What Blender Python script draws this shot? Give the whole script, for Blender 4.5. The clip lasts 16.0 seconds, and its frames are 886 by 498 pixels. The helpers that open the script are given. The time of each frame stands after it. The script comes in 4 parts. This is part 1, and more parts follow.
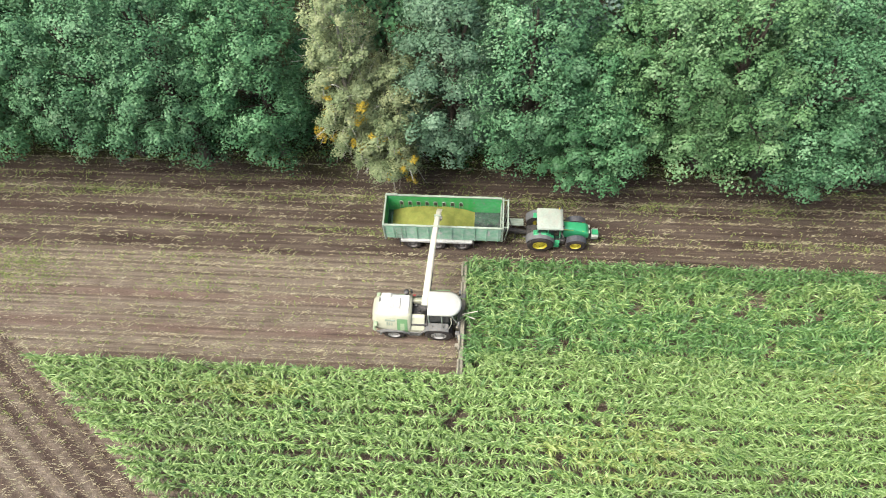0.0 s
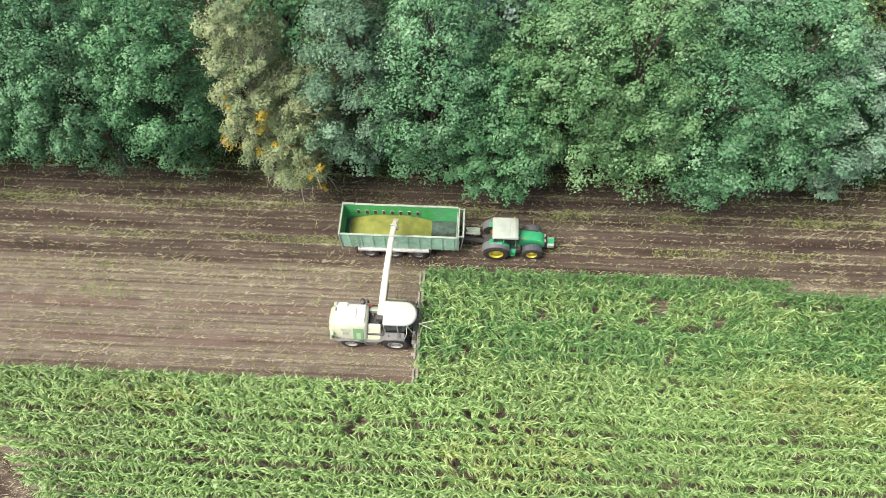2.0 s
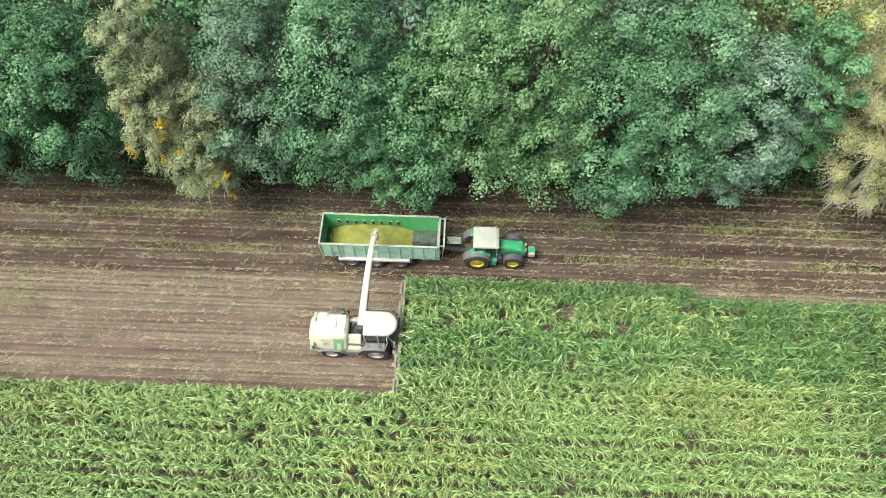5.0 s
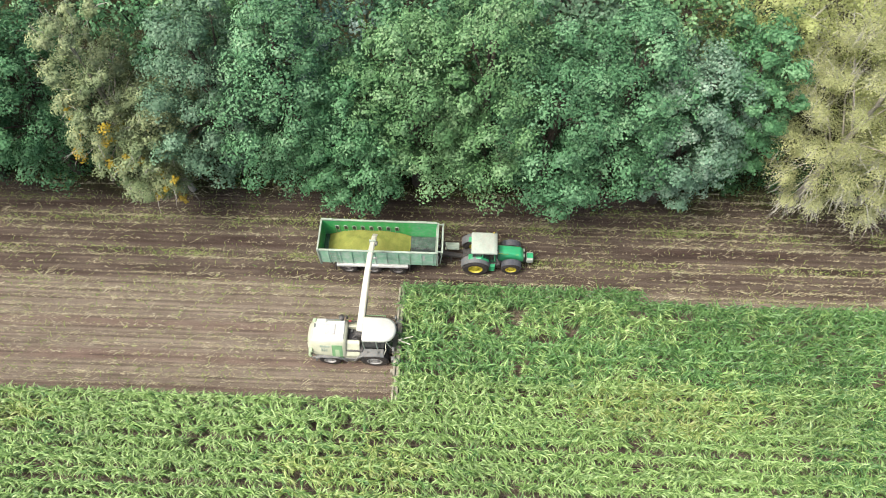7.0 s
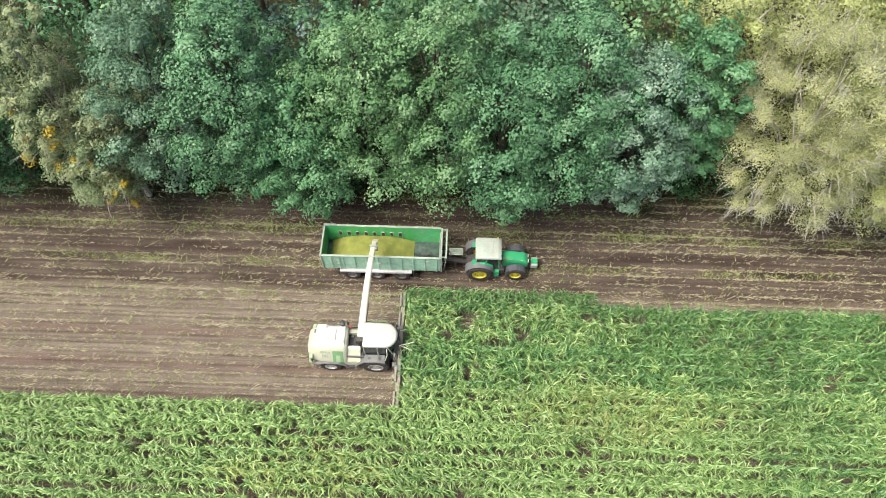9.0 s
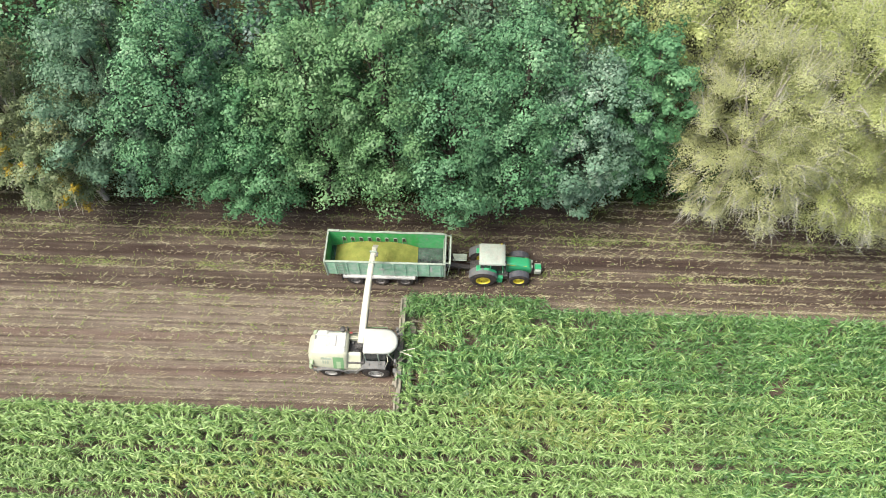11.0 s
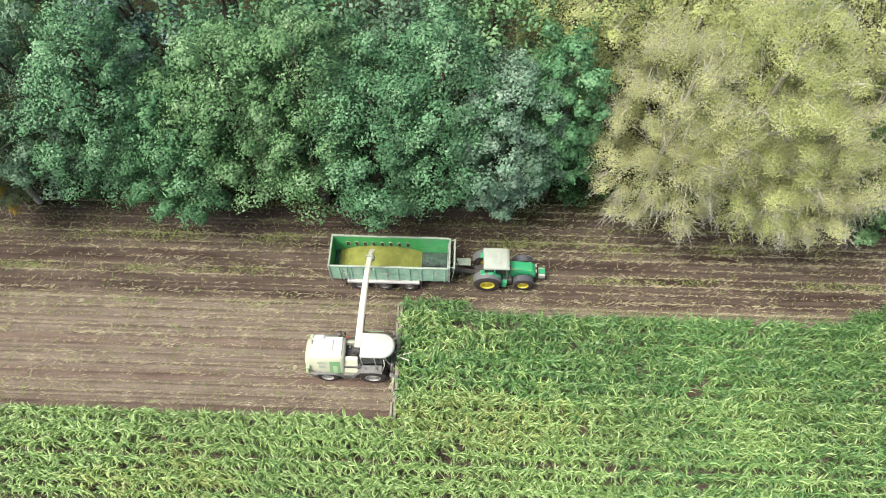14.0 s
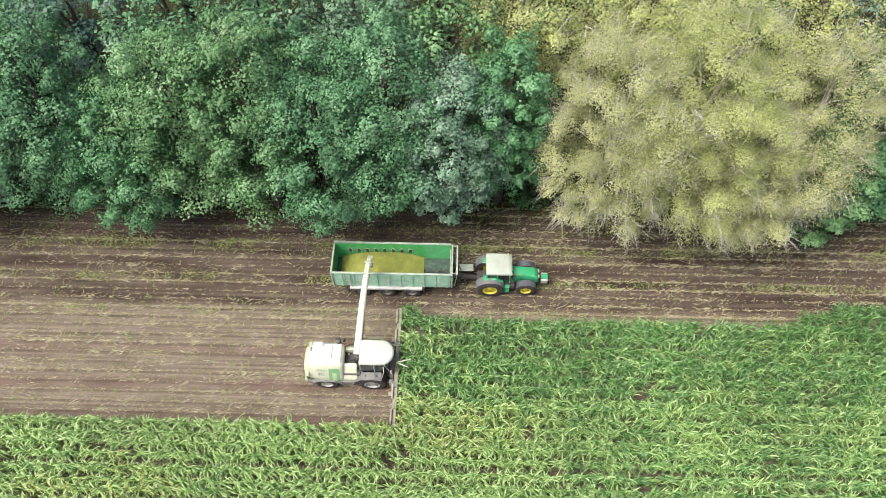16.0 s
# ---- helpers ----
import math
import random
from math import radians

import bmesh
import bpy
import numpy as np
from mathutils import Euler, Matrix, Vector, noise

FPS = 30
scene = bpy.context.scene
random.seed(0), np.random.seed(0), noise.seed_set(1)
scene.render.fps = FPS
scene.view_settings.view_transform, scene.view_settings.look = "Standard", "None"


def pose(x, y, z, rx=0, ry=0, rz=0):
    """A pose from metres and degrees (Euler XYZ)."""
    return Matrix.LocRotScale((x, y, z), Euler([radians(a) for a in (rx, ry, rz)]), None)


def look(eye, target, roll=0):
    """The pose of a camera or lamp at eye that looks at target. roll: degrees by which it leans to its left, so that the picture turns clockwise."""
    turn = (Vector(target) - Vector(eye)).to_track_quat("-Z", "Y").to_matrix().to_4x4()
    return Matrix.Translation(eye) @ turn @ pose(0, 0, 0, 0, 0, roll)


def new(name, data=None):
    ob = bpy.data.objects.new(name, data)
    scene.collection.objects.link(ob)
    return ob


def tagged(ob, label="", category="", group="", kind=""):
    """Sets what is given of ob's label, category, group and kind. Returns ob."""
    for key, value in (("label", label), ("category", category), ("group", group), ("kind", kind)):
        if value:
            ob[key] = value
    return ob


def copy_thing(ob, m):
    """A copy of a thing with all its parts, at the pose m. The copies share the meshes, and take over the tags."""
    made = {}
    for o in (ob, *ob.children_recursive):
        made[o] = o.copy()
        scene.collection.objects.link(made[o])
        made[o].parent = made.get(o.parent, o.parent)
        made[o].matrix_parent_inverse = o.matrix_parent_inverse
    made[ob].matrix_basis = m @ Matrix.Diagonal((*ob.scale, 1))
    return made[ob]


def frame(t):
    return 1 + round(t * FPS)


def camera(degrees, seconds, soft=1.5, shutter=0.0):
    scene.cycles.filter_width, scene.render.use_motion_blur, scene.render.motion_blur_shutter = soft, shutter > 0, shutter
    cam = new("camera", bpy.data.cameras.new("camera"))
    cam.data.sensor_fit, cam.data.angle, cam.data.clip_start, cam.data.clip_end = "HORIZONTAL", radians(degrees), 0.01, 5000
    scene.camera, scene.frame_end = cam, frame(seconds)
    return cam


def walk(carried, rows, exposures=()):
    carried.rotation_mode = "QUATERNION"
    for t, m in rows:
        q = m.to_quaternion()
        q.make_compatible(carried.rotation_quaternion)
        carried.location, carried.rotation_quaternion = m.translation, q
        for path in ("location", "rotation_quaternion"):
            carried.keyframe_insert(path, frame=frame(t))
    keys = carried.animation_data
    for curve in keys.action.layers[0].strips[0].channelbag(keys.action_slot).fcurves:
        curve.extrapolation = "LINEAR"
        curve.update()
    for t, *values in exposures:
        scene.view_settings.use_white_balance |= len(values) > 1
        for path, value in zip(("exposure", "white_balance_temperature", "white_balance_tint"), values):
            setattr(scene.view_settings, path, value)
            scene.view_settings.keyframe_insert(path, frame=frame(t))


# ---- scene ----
cam = camera(67.0, 16.0, soft=1.0, shutter=0.5)
PATH = [
    (0, (14.382, -22.009, 46.832), (14.275, -21.085, 45.062), -3.7),
    (0.5, (16.174, -21.85, 46.938), (16.074, -20.924, 45.167), -3.2),
    (1, (17.823, -21.689, 47.077), (17.729, -20.762, 45.307), -2.9),
    (1.5, (19.262, -21.512, 47.182), (19.175, -20.585, 45.411), -2.5),
    (2, (20.527, -21.331, 47.287), (20.447, -20.406, 45.515), -2.2),
    (2.5, (21.654, -21.214, 47.405), (21.583, -20.29, 45.632), -1.8),
    (3, (22.803, -21.156, 47.39), (22.736, -20.229, 45.619), -1.7),
    (3.5, (23.878, -21.201, 47.367), (23.814, -20.269, 45.599), -1.5),
    (4, (24.818, -21.199, 47.309), (24.759, -20.261, 45.544), -1.2),
    (6.5, (29.179, -21.083, 47.357), (29.138, -20.127, 45.6), -0.3),
    (7, (30.063, -21.156, 47.292), (30.024, -20.194, 45.539), -0.2),
    (7.5, (30.965, -21.222, 47.149), (30.927, -20.251, 45.401), -0.2),
    (8, (31.865, -21.302, 47.019), (31.827, -20.323, 45.275), -0.1),
    (8.5, (32.771, -21.387, 46.902), (32.732, -20.401, 45.162), -0.2),
    (9, (33.688, -21.423, 46.813), (33.648, -20.431, 45.076), -0.3),
    (11.5, (38.138, -21.204, 46.921), (38.103, -20.203, 45.189), -0.0),
    (12, (39.039, -21.241, 46.897), (39.006, -20.238, 45.168), 0.1),
    (12.5, (39.968, -21.293, 46.869), (39.935, -20.285, 45.142), 0.0),
    (13, (40.922, -21.313, 46.835), (40.888, -20.301, 45.11), -0.1),
    (13.5, (41.914, -21.387, 46.829), (41.878, -20.372, 45.106), -0.2),
    (14, (42.825, -21.412, 46.83), (42.792, -20.395, 45.109), -0.0),
    (14.5, (43.65, -21.399, 46.846), (43.624, -20.379, 45.126), 0.2),
    (15, (44.578, -21.323, 46.912), (44.554, -20.303, 45.192), 0.3),
    (15.5, (45.518, -21.273, 46.932), (45.493, -20.251, 45.213), 0.2),
    (16, (46.412, -21.179, 46.927), (46.388, -20.155, 45.209), 0.0),
]
walk(cam, [(t, look(eye, target, roll)) for t, eye, target, roll in PATH])

# ---- sky and light: a bright, evenly overcast day ----
SUN_EL, SUN_AZ = radians(62), radians(240)
world = bpy.data.worlds.new("sky")
scene.world = world
world.use_nodes = True
wn = world.node_tree
sky = wn.nodes.new("ShaderNodeTexSky")
sky.sky_type = "NISHITA"
sky.sun_disc = False
sky.sun_elevation, sky.sun_rotation = SUN_EL, SUN_AZ
sky.air_density, sky.dust_density, sky.ozone_density = 1.0, 5.0, 0.6
wn.links.new(sky.outputs[0], wn.nodes["Background"].inputs[0])
wn.nodes["Background"].inputs[1].default_value = 0.09
sun = new("sun", bpy.data.lights.new("sun", "SUN"))
sun.data.energy, sun.data.angle, sun.data.color = 2.1, radians(30), (1.0, 0.97, 0.92)
sun.matrix_world = look((math.sin(SUN_AZ) * math.cos(SUN_EL) * 80, math.cos(SUN_AZ) * math.cos(SUN_EL) * 80, math.sin(SUN_EL) * 80), (0, 0, 0))
scene.view_settings.exposure = 1.5


# ---- materials ----
TONE = 0.6


def toned(c, k=TONE):
    """A colour from the list of tints, brought to its true reflectance."""
    return tuple(v * k for v in c[:3])


def mat(name, col, rough=0.6, metal=0.0, vary=0.25, scale=3.0, fine=40.0, bump=0.1, dirt=None, dirt_amount=0.0,
        island_cols=None, translucent=0.0, stretch=None, coat=0.0, bright=1.0, spec=0.5, tone=False):
    """A surface with variation at two scales: broad stains and fine grain, and fine relief."""
    k = min(1.0, TONE * bright)
    col = toned(col, k)
    dirt = toned(dirt, k) if dirt else None
    island_cols = [toned(c, k) for c in island_cols] if island_cols else None
    m = bpy.data.materials.new(name)
    m.use_nodes = True
    nt = m.node_tree
    bs = nt.nodes["Principled BSDF"]
    bs.inputs["Roughness"].default_value = rough
    bs.inputs["Metallic"].default_value = metal
    bs.inputs["Coat Weight"].default_value = coat
    bs.inputs["Specular IOR Level"].default_value = spec
    tc = nt.nodes.new("ShaderNodeTexCoord")
    src = tc.outputs["Object"]
    if stretch:
        mp = nt.nodes.new("ShaderNodeMapping")
        mp.inputs["Scale"].default_value = stretch
        nt.links.new(src, mp.inputs[0])
        src = mp.outputs[0]

    def noise_node(s, detail):
        n = nt.nodes.new("ShaderNodeTexNoise")
        n.inputs["Scale"].default_value = s
        n.inputs["Detail"].default_value = detail
        nt.links.new(src, n.inputs["Vector"])
        return n

    def mix(fac, a, b, mode="MIX"):
        x = nt.nodes.new("ShaderNodeMix")
        x.data_type, x.blend_type = "RGBA", mode
        for sock, v in ((x.inputs[0], fac), (x.inputs[6], a), (x.inputs[7], b)):
            if isinstance(v, bpy.types.NodeSocket):
                nt.links.new(v, sock)
            elif isinstance(v, tuple):
                sock.default_value = (*v[:3], 1)
            else:
                sock.default_value = v
        return x.outputs[2]

    def ramp(v, lo, hi):
        r = nt.nodes.new("ShaderNodeMapRange")
        nt.links.new(v, r.inputs[0])
        r.inputs[1].default_value, r.inputs[2].default_value = lo, hi
        return r.outputs[0]

    big, small = noise_node(scale, 4), noise_node(fine, 3)
    base = tuple(col)
    c = base
    if island_cols:
        g = nt.nodes.new("ShaderNodeAttribute" if tone else "ShaderNodeNewGeometry")
        if tone:
            g.attribute_name = "tone"
        cr = nt.nodes.new("ShaderNodeValToRGB")
        while len(cr.color_ramp.elements) < len(island_cols):
            cr.color_ramp.elements.new(0.5)
        for k, ic in enumerate(island_cols):
            cr.color_ramp.elements[k].position = k / (len(island_cols) - 1)
            cr.color_ramp.elements[k].color = (*ic, 1)
        nt.links.new(g.outputs["Fac" if tone else "Random Per Island"], cr.inputs[0])
        c = cr.outputs[0]
    lo = 1 - vary
    c = mix(1.0, c, mix(ramp(big.outputs[0], 0.3, 0.7), (lo, lo, lo), (1 + vary * 0.6,) * 3), "MULTIPLY")
    c = mix(0.8, c, mix(ramp(small.outputs[0], 0.3, 0.7), (1 - vary * 0.7,) * 3, (1 + vary * 0.4,) * 3), "MULTIPLY")
    if dirt:
        d2 = noise_node(scale * 2.3, 6)
        f = nt.nodes.new("ShaderNodeMath")
        f.operation = "MULTIPLY"
        nt.links.new(ramp(d2.outputs[0], 0.42, 0.7), f.inputs[0])
        f.inputs[1].default_value = dirt_amount
        c = mix(f.outputs[0], c, dirt)
    nt.links.new(c, bs.inputs["Base Color"])
    if bump:
        b = nt.nodes.new("ShaderNodeBump")
        b.inputs["Strength"].default_value = bump
        b.inputs["Distance"].default_value = 0.02
        nt.links.new(small.outputs[0], b.inputs["Height"])
        nt.links.new(b.outputs[0], bs.inputs["Normal"])
    if translucent:
        tr = nt.nodes.new("ShaderNodeBsdfTranslucent")
        nt.links.new(c, tr.inputs[0])
        ms = nt.nodes.new("ShaderNodeMixShader")
        ms.inputs[0].default_value = translucent
        nt.links.new(bs.outputs[0], ms.inputs[1])
        nt.links.new(tr.outputs[0], ms.inputs[2])
        nt.links.new(ms.outputs[0], nt.nodes["Material Output"].inputs[0])
    return m


DUST = (0.30, 0.25, 0.19)
M = {}
M["white"] = mat("cream_white_paint", (0.66, 0.67, 0.60), 0.35, bright=1.15, vary=0.12, scale=1.2, fine=18, bump=0.02, dirt=(0.55, 0.52, 0.40), dirt_amount=0.22)
M["spout"] = mat("pale_cream_paint", (0.68, 0.67, 0.53), 0.4, vary=0.08, scale=1.0, fine=14, bump=0.02, dirt=(0.6, 0.55, 0.35), dirt_amount=0.25)
M["cream"] = mat("pale_cream_yellow_paint", (0.66, 0.67, 0.49), 0.35, vary=0.10, scale=1.2, fine=18, bump=0.02, dirt=(0.5, 0.47, 0.33), dirt_amount=0.3)
M["lime"] = mat("light_green_paint", (0.22, 0.43, 0.20), 0.4, vary=0.12, scale=2, fine=20, bump=0.02)
M["pale_lime"] = mat("pale_green_paint", (0.46, 0.58, 0.36), 0.4, vary=0.1, scale=2, fine=20, bump=0.02)
M["grey"] = mat("grey_plastic", (0.20, 0.21, 0.20), 0.6, vary=0.25, scale=3, fine=30, dirt=DUST, dirt_amount=0.45)
M["dark"] = mat("dark_steel", (0.045, 0.046, 0.045), 0.55, vary=0.3, scale=4, fine=30, dirt=DUST, dirt_amount=0.35)
M["steel"] = mat("worn_header_steel", (0.40, 0.37, 0.28), 0.6, 0.1, vary=0.35, scale=3, fine=25, dirt=(0.22, 0.19, 0.12), dirt_amount=0.5)
M["tyre"] = mat("tyre_rubber", (0.035, 0.033, 0.032), 0.85, vary=0.3, scale=4, fine=35, bump=0.3, dirt=(0.16, 0.12, 0.09), dirt_amount=0.55)
M["rim_white"] = mat("pale_rim_paint", (0.62, 0.62, 0.58), 0.45, vary=0.15, dirt=DUST, dirt_amount=0.35)
M["rim_grey"] = mat("grey_rim_paint", (0.22, 0.21, 0.20), 0.5, vary=0.2, dirt=DUST, dirt_amount=0.5)
M["rim_yellow"] = mat("yellow_rim_paint", (0.76, 0.66, 0.04), 0.4, vary=0.1, dirt=DUST, dirt_amount=0.2)
M["glass"] = mat("tinted_cab_glass", (0.02, 0.028, 0.026), 0.08, vary=0.1, bump=0.0)
M["tgreen"] = mat("tractor_green_paint", (0.045, 0.46, 0.19), 0.3, vary=0.12, scale=2, fine=20, bump=0.02, dirt=DUST, dirt_amount=0.12, coat=0.7)
M["troof"] = mat("dusty_pale_roof_plastic", (0.50, 0.58, 0.48), 0.5, vary=0.16, scale=1.5, fine=12, bump=0.02, dirt=(0.52, 0.47, 0.40), dirt_amount=0.6)
M["fender"] = mat("grey_fender_plastic", (0.17, 0.185, 0.19), 0.6, vary=0.2, scale=3, dirt=DUST, dirt_amount=0.4)
M["fender_dark"] = mat("slate_fender_plastic", (0.085, 0.095, 0.115), 0.55, vary=0.2, scale=3, dirt=DUST, dirt_amount=0.3)
M["trgreen"] = mat("trailer_green_paint", (0.05, 0.58, 0.14), 0.35, vary=0.15, scale=1.4, fine=16, bump=0.03, dirt=(0.35, 0.50, 0.35), dirt_amount=0.45)
# sky reflection on the south wall, put into the colour as pale patches
M["trside"] = mat("trailer_side_paint_with_sheen", (0.40, 0.80, 0.52), 0.3, vary=0.22, scale=1.0, fine=10, bump=0.03, dirt=(0.72, 0.86, 0.76), dirt_amount=0.85)
M["rail"] = mat("worn_pale_rail_paint", (0.46, 0.55, 0.44), 0.5, vary=0.22, scale=2, fine=20, dirt=(0.28, 0.34, 0.2), dirt_amount=0.4)
M["chassis"] = mat("pale_chassis_paint", (0.68, 0.68, 0.64), 0.5, vary=0.15, scale=2, fine=20, dirt=DUST, dirt_amount=0.45)
M["bed"] = mat("wet_bare_steel_floor", (0.50, 0.51, 0.53), 0.16, 0.9, vary=0.4, scale=1.6, fine=3.5, bump=0.9, dirt=(0.10, 0.10, 0.09), dirt_amount=0.3)
M["silage"] = mat("chopped_maize", (0.33, 0.35, 0.085), 0.9, vary=0.30, scale=1.2, fine=30, spec=0.15, bump=1.0, dirt=(0.22, 0.27, 0.06), dirt_amount=0.6)
M["red"] = mat("red_lamp_plastic", (0.40, 0.05, 0.04), 0.4, vary=0.05, bump=0.0)
M["bar"] = mat("pale_lettering_paint", (0.80, 0.80, 0.74), 0.5, vary=0.05, bump=0.0)
M["bark"] = mat("oak_bark", (0.11, 0.09, 0.07), 0.9, vary=0.4, scale=2, fine=14, spec=0.15, bump=0.6, stretch=(1, 1, 0.25))
M["pale_bark"] = mat("pale_poplar_bark", (0.50, 0.46, 0.38), 0.85, vary=0.3, scale=2, fine=14, spec=0.15, bump=0.4, stretch=(1, 1, 0.3))
M["twig"] = mat("bare_pale_twig", (0.60, 0.58, 0.50), 0.8, vary=0.3, scale=1.0, fine=8, spec=0.12, bump=0.0)
def maize_mat(name, cols):
    return mat(name, cols[0], 0.40, vary=0.20, scale=0.14, fine=1.2, bump=0.0, spec=0.35, translucent=0.08, island_cols=cols)


M["maize"] = maize_mat("maize_leaf", [(0.11, 0.205, 0.05), (0.21, 0.365, 0.095), (0.31, 0.50, 0.145), (0.40, 0.60, 0.195), (0.51, 0.69, 0.275)])
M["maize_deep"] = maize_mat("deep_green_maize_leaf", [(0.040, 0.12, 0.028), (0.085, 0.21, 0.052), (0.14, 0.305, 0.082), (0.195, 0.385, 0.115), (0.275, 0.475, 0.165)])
M["maize_pale"] = maize_mat("yellowing_maize_leaf", [(0.16, 0.25, 0.055), (0.27, 0.39, 0.095), (0.37, 0.49, 0.135), (0.45, 0.56, 0.175), (0.56, 0.62, 0.26)])
M["straw"] = mat("dry_maize_straw", (0.540, 0.454, 0.270), 0.7, vary=0.2, scale=0.4, fine=4, spec=0.12, bump=0.0,
                 island_cols=[(0.292, 0.238, 0.140), (0.432, 0.367, 0.227), (0.518, 0.464, 0.302), (0.648, 0.594, 0.421), (0.410, 0.432, 0.216)])
M["stub"] = mat("cut_stalk", (0.5, 0.42, 0.25), 0.7, vary=0.2, scale=0.4, fine=4, spec=0.12, bump=0.0,
                island_cols=[(0.30, 0.25, 0.14), (0.44, 0.39, 0.23), (0.58, 0.52, 0.33), (0.68, 0.62, 0.43)])
M["weed"] = mat("green_weed_leaf", (0.2, 0.3, 0.08), 0.55, vary=0.25, scale=0.3, fine=3, spec=0.12, bump=0.0, translucent=0.25,
                island_cols=[(0.13, 0.22, 0.05), (0.23, 0.32, 0.08), (0.31, 0.40, 0.11), (0.38, 0.45, 0.15), (0.42, 0.42, 0.17)])


def leaf_mat(name, cols, tr=0.15, dirt=None, amount=0.0, vary=0.22, bright=1.0):
    return mat(name, cols[0], 0.42, vary=vary, scale=0.35, fine=2.2, bump=0.0, translucent=tr, island_cols=[(c[0] * 1.02, c[1] * 1.14, c[2] * 1.06) for c in cols], dirt=dirt, dirt_amount=amount, spec=0.16, tone=True, bright=bright)


LEAF = {
    "oak": leaf_mat("oak_leaf", [(0.072, 0.165, 0.078), (0.110, 0.235, 0.115), (0.160, 0.320, 0.160), (0.260, 0.440, 0.240), (0.40, 0.54, 0.34)]),
    "oak_deep": leaf_mat("deep_green_leaf", [(0.056, 0.142, 0.066), (0.092, 0.215, 0.096), (0.138, 0.295, 0.136), (0.212, 0.40, 0.196), (0.34, 0.50, 0.28)]),
    "oak_fresh": leaf_mat("fresh_green_leaf", [(0.080, 0.165, 0.068), (0.125, 0.240, 0.100), (0.185, 0.325, 0.142), (0.285, 0.435, 0.215), (0.42, 0.53, 0.31)]),
    "grey_oak": leaf_mat("grey_oak_leaf", [(0.082, 0.155, 0.088), (0.125, 0.215, 0.130), (0.180, 0.285, 0.180), (0.260, 0.370, 0.250), (0.38, 0.47, 0.34)]),
    "grey": leaf_mat("grey_green_leaf", [(0.095, 0.180, 0.110), (0.150, 0.255, 0.165), (0.225, 0.340, 0.235), (0.360, 0.460, 0.350), (0.54, 0.60, 0.50)]),
    "blue": leaf_mat("blue_green_leaf", [(0.055, 0.115, 0.092), (0.095, 0.175, 0.140), (0.155, 0.240, 0.200), (0.28, 0.36, 0.32), (0.46, 0.52, 0.50)]),
    "beige": leaf_mat("faded_beige_green_leaf", [(0.17, 0.215, 0.105), (0.26, 0.305, 0.155), (0.36, 0.395, 0.205), (0.47, 0.475, 0.255), (0.58, 0.52, 0.25)]),
    "yellow": leaf_mat("yellowing_leaf", [(0.42, 0.395, 0.185), (0.51, 0.48, 0.24), (0.60, 0.565, 0.295), (0.67, 0.625, 0.345), (0.73, 0.675, 0.42)], tr=0.48, vary=0.2, bright=1.24),
    "lime": leaf_mat("yellow_green_leaf", [(0.39, 0.395, 0.150), (0.49, 0.49, 0.20), (0.58, 0.575, 0.25), (0.66, 0.64, 0.30), (0.72, 0.68, 0.39)], tr=0.48, vary=0.2, bright=1.24),
    "orange": leaf_mat("orange_leaf", [(0.42, 0.28, 0.04), (0.60, 0.40, 0.05), (0.68, 0.50, 0.08)]),
    "bush": leaf_mat("shrub_leaf", [(0.045, 0.11, 0.045), (0.075, 0.17, 0.06), (0.12, 0.24, 0.08)]),
}


# ---- mesh helpers ----
def part(name, bm, material, parent=None, label="", smooth=False):
    me = bpy.data.meshes.new(name)
    bmesh.ops.recalc_face_normals(bm, faces=bm.faces)
    bm.to_mesh(me)
    bm.free()
    me.materials.append(material)
    if smooth:
        me.polygons.foreach_set("use_smooth", [True] * len(me.polygons))
    ob = new(name, me)
    ob.parent = parent
    if label:
        tagged(ob, label)
    return ob


def box(x0, x1, y0, y1, z0, z1, bevel=0.03, seg=2, bm=None):
    own = bmesh.new()
    bmesh.ops.create_cube(own, size=1.0, matrix=Matrix.Translation(((x0 + x1) / 2, (y0 + y1) / 2, (z0 + z1) / 2)) @ Matrix.Diagonal((x1 - x0, y1 - y0, z1 - z0, 1)))
    if bevel:
        bmesh.ops.bevel(own, geom=own.edges[:], offset=bevel, segments=seg, affect="EDGES", profile=0.5)
    return join(bm, own)


def join(bm, own):
    if bm is None:
        return own
    tmp = bpy.data.meshes.new("tmp")
    own.to_mesh(tmp)
    own.free()
    bm.from_mesh(tmp)
    bpy.data.meshes.remove(tmp)
    return bm


def slab(profile, y0, y1, bevel=0.05, seg=2, bm=None, inset=None):
    """A profile in x, z drawn along y. inset: y taken in at points that lie high, as (height, amount)."""
    own = bmesh.new()
    a, b = [], []
    for x, z in profile:
        i = inset[1] * max(0.0, (z - inset[0])) if inset else 0.0
        a.append(own.verts.new((x, y0 + i, z)))
        b.append(own.verts.new((x, y1 - i, z)))
    own.faces.new(a)
    own.faces.new(b[::-1])
    n = len(profile)
    for k in range(n):
        own.faces.new((a[k], b[k], b[(k + 1) % n], a[(k + 1) % n]))
    bmesh.ops.recalc_face_normals(own, faces=own.faces)
    if bevel:
        bmesh.ops.bevel(own, geom=own.edges[:], offset=bevel, segments=seg, affect="EDGES", profile=0.5)
    return join(bm, own)


def rod(p, q, r, seg=10, bm=None, r2=None):
    p, q = Vector(p), Vector(q)
    own = bmesh.new()
    m = Matrix.Translation((p + q) / 2) @ (q - p).to_track_quat("Z", "Y").to_matrix().to_4x4()
    bmesh.ops.create_cone(own, cap_ends=True, segments=seg, radius1=r, radius2=r if r2 is None else r2, depth=(q - p).length, matrix=m)
    return join(bm, own)


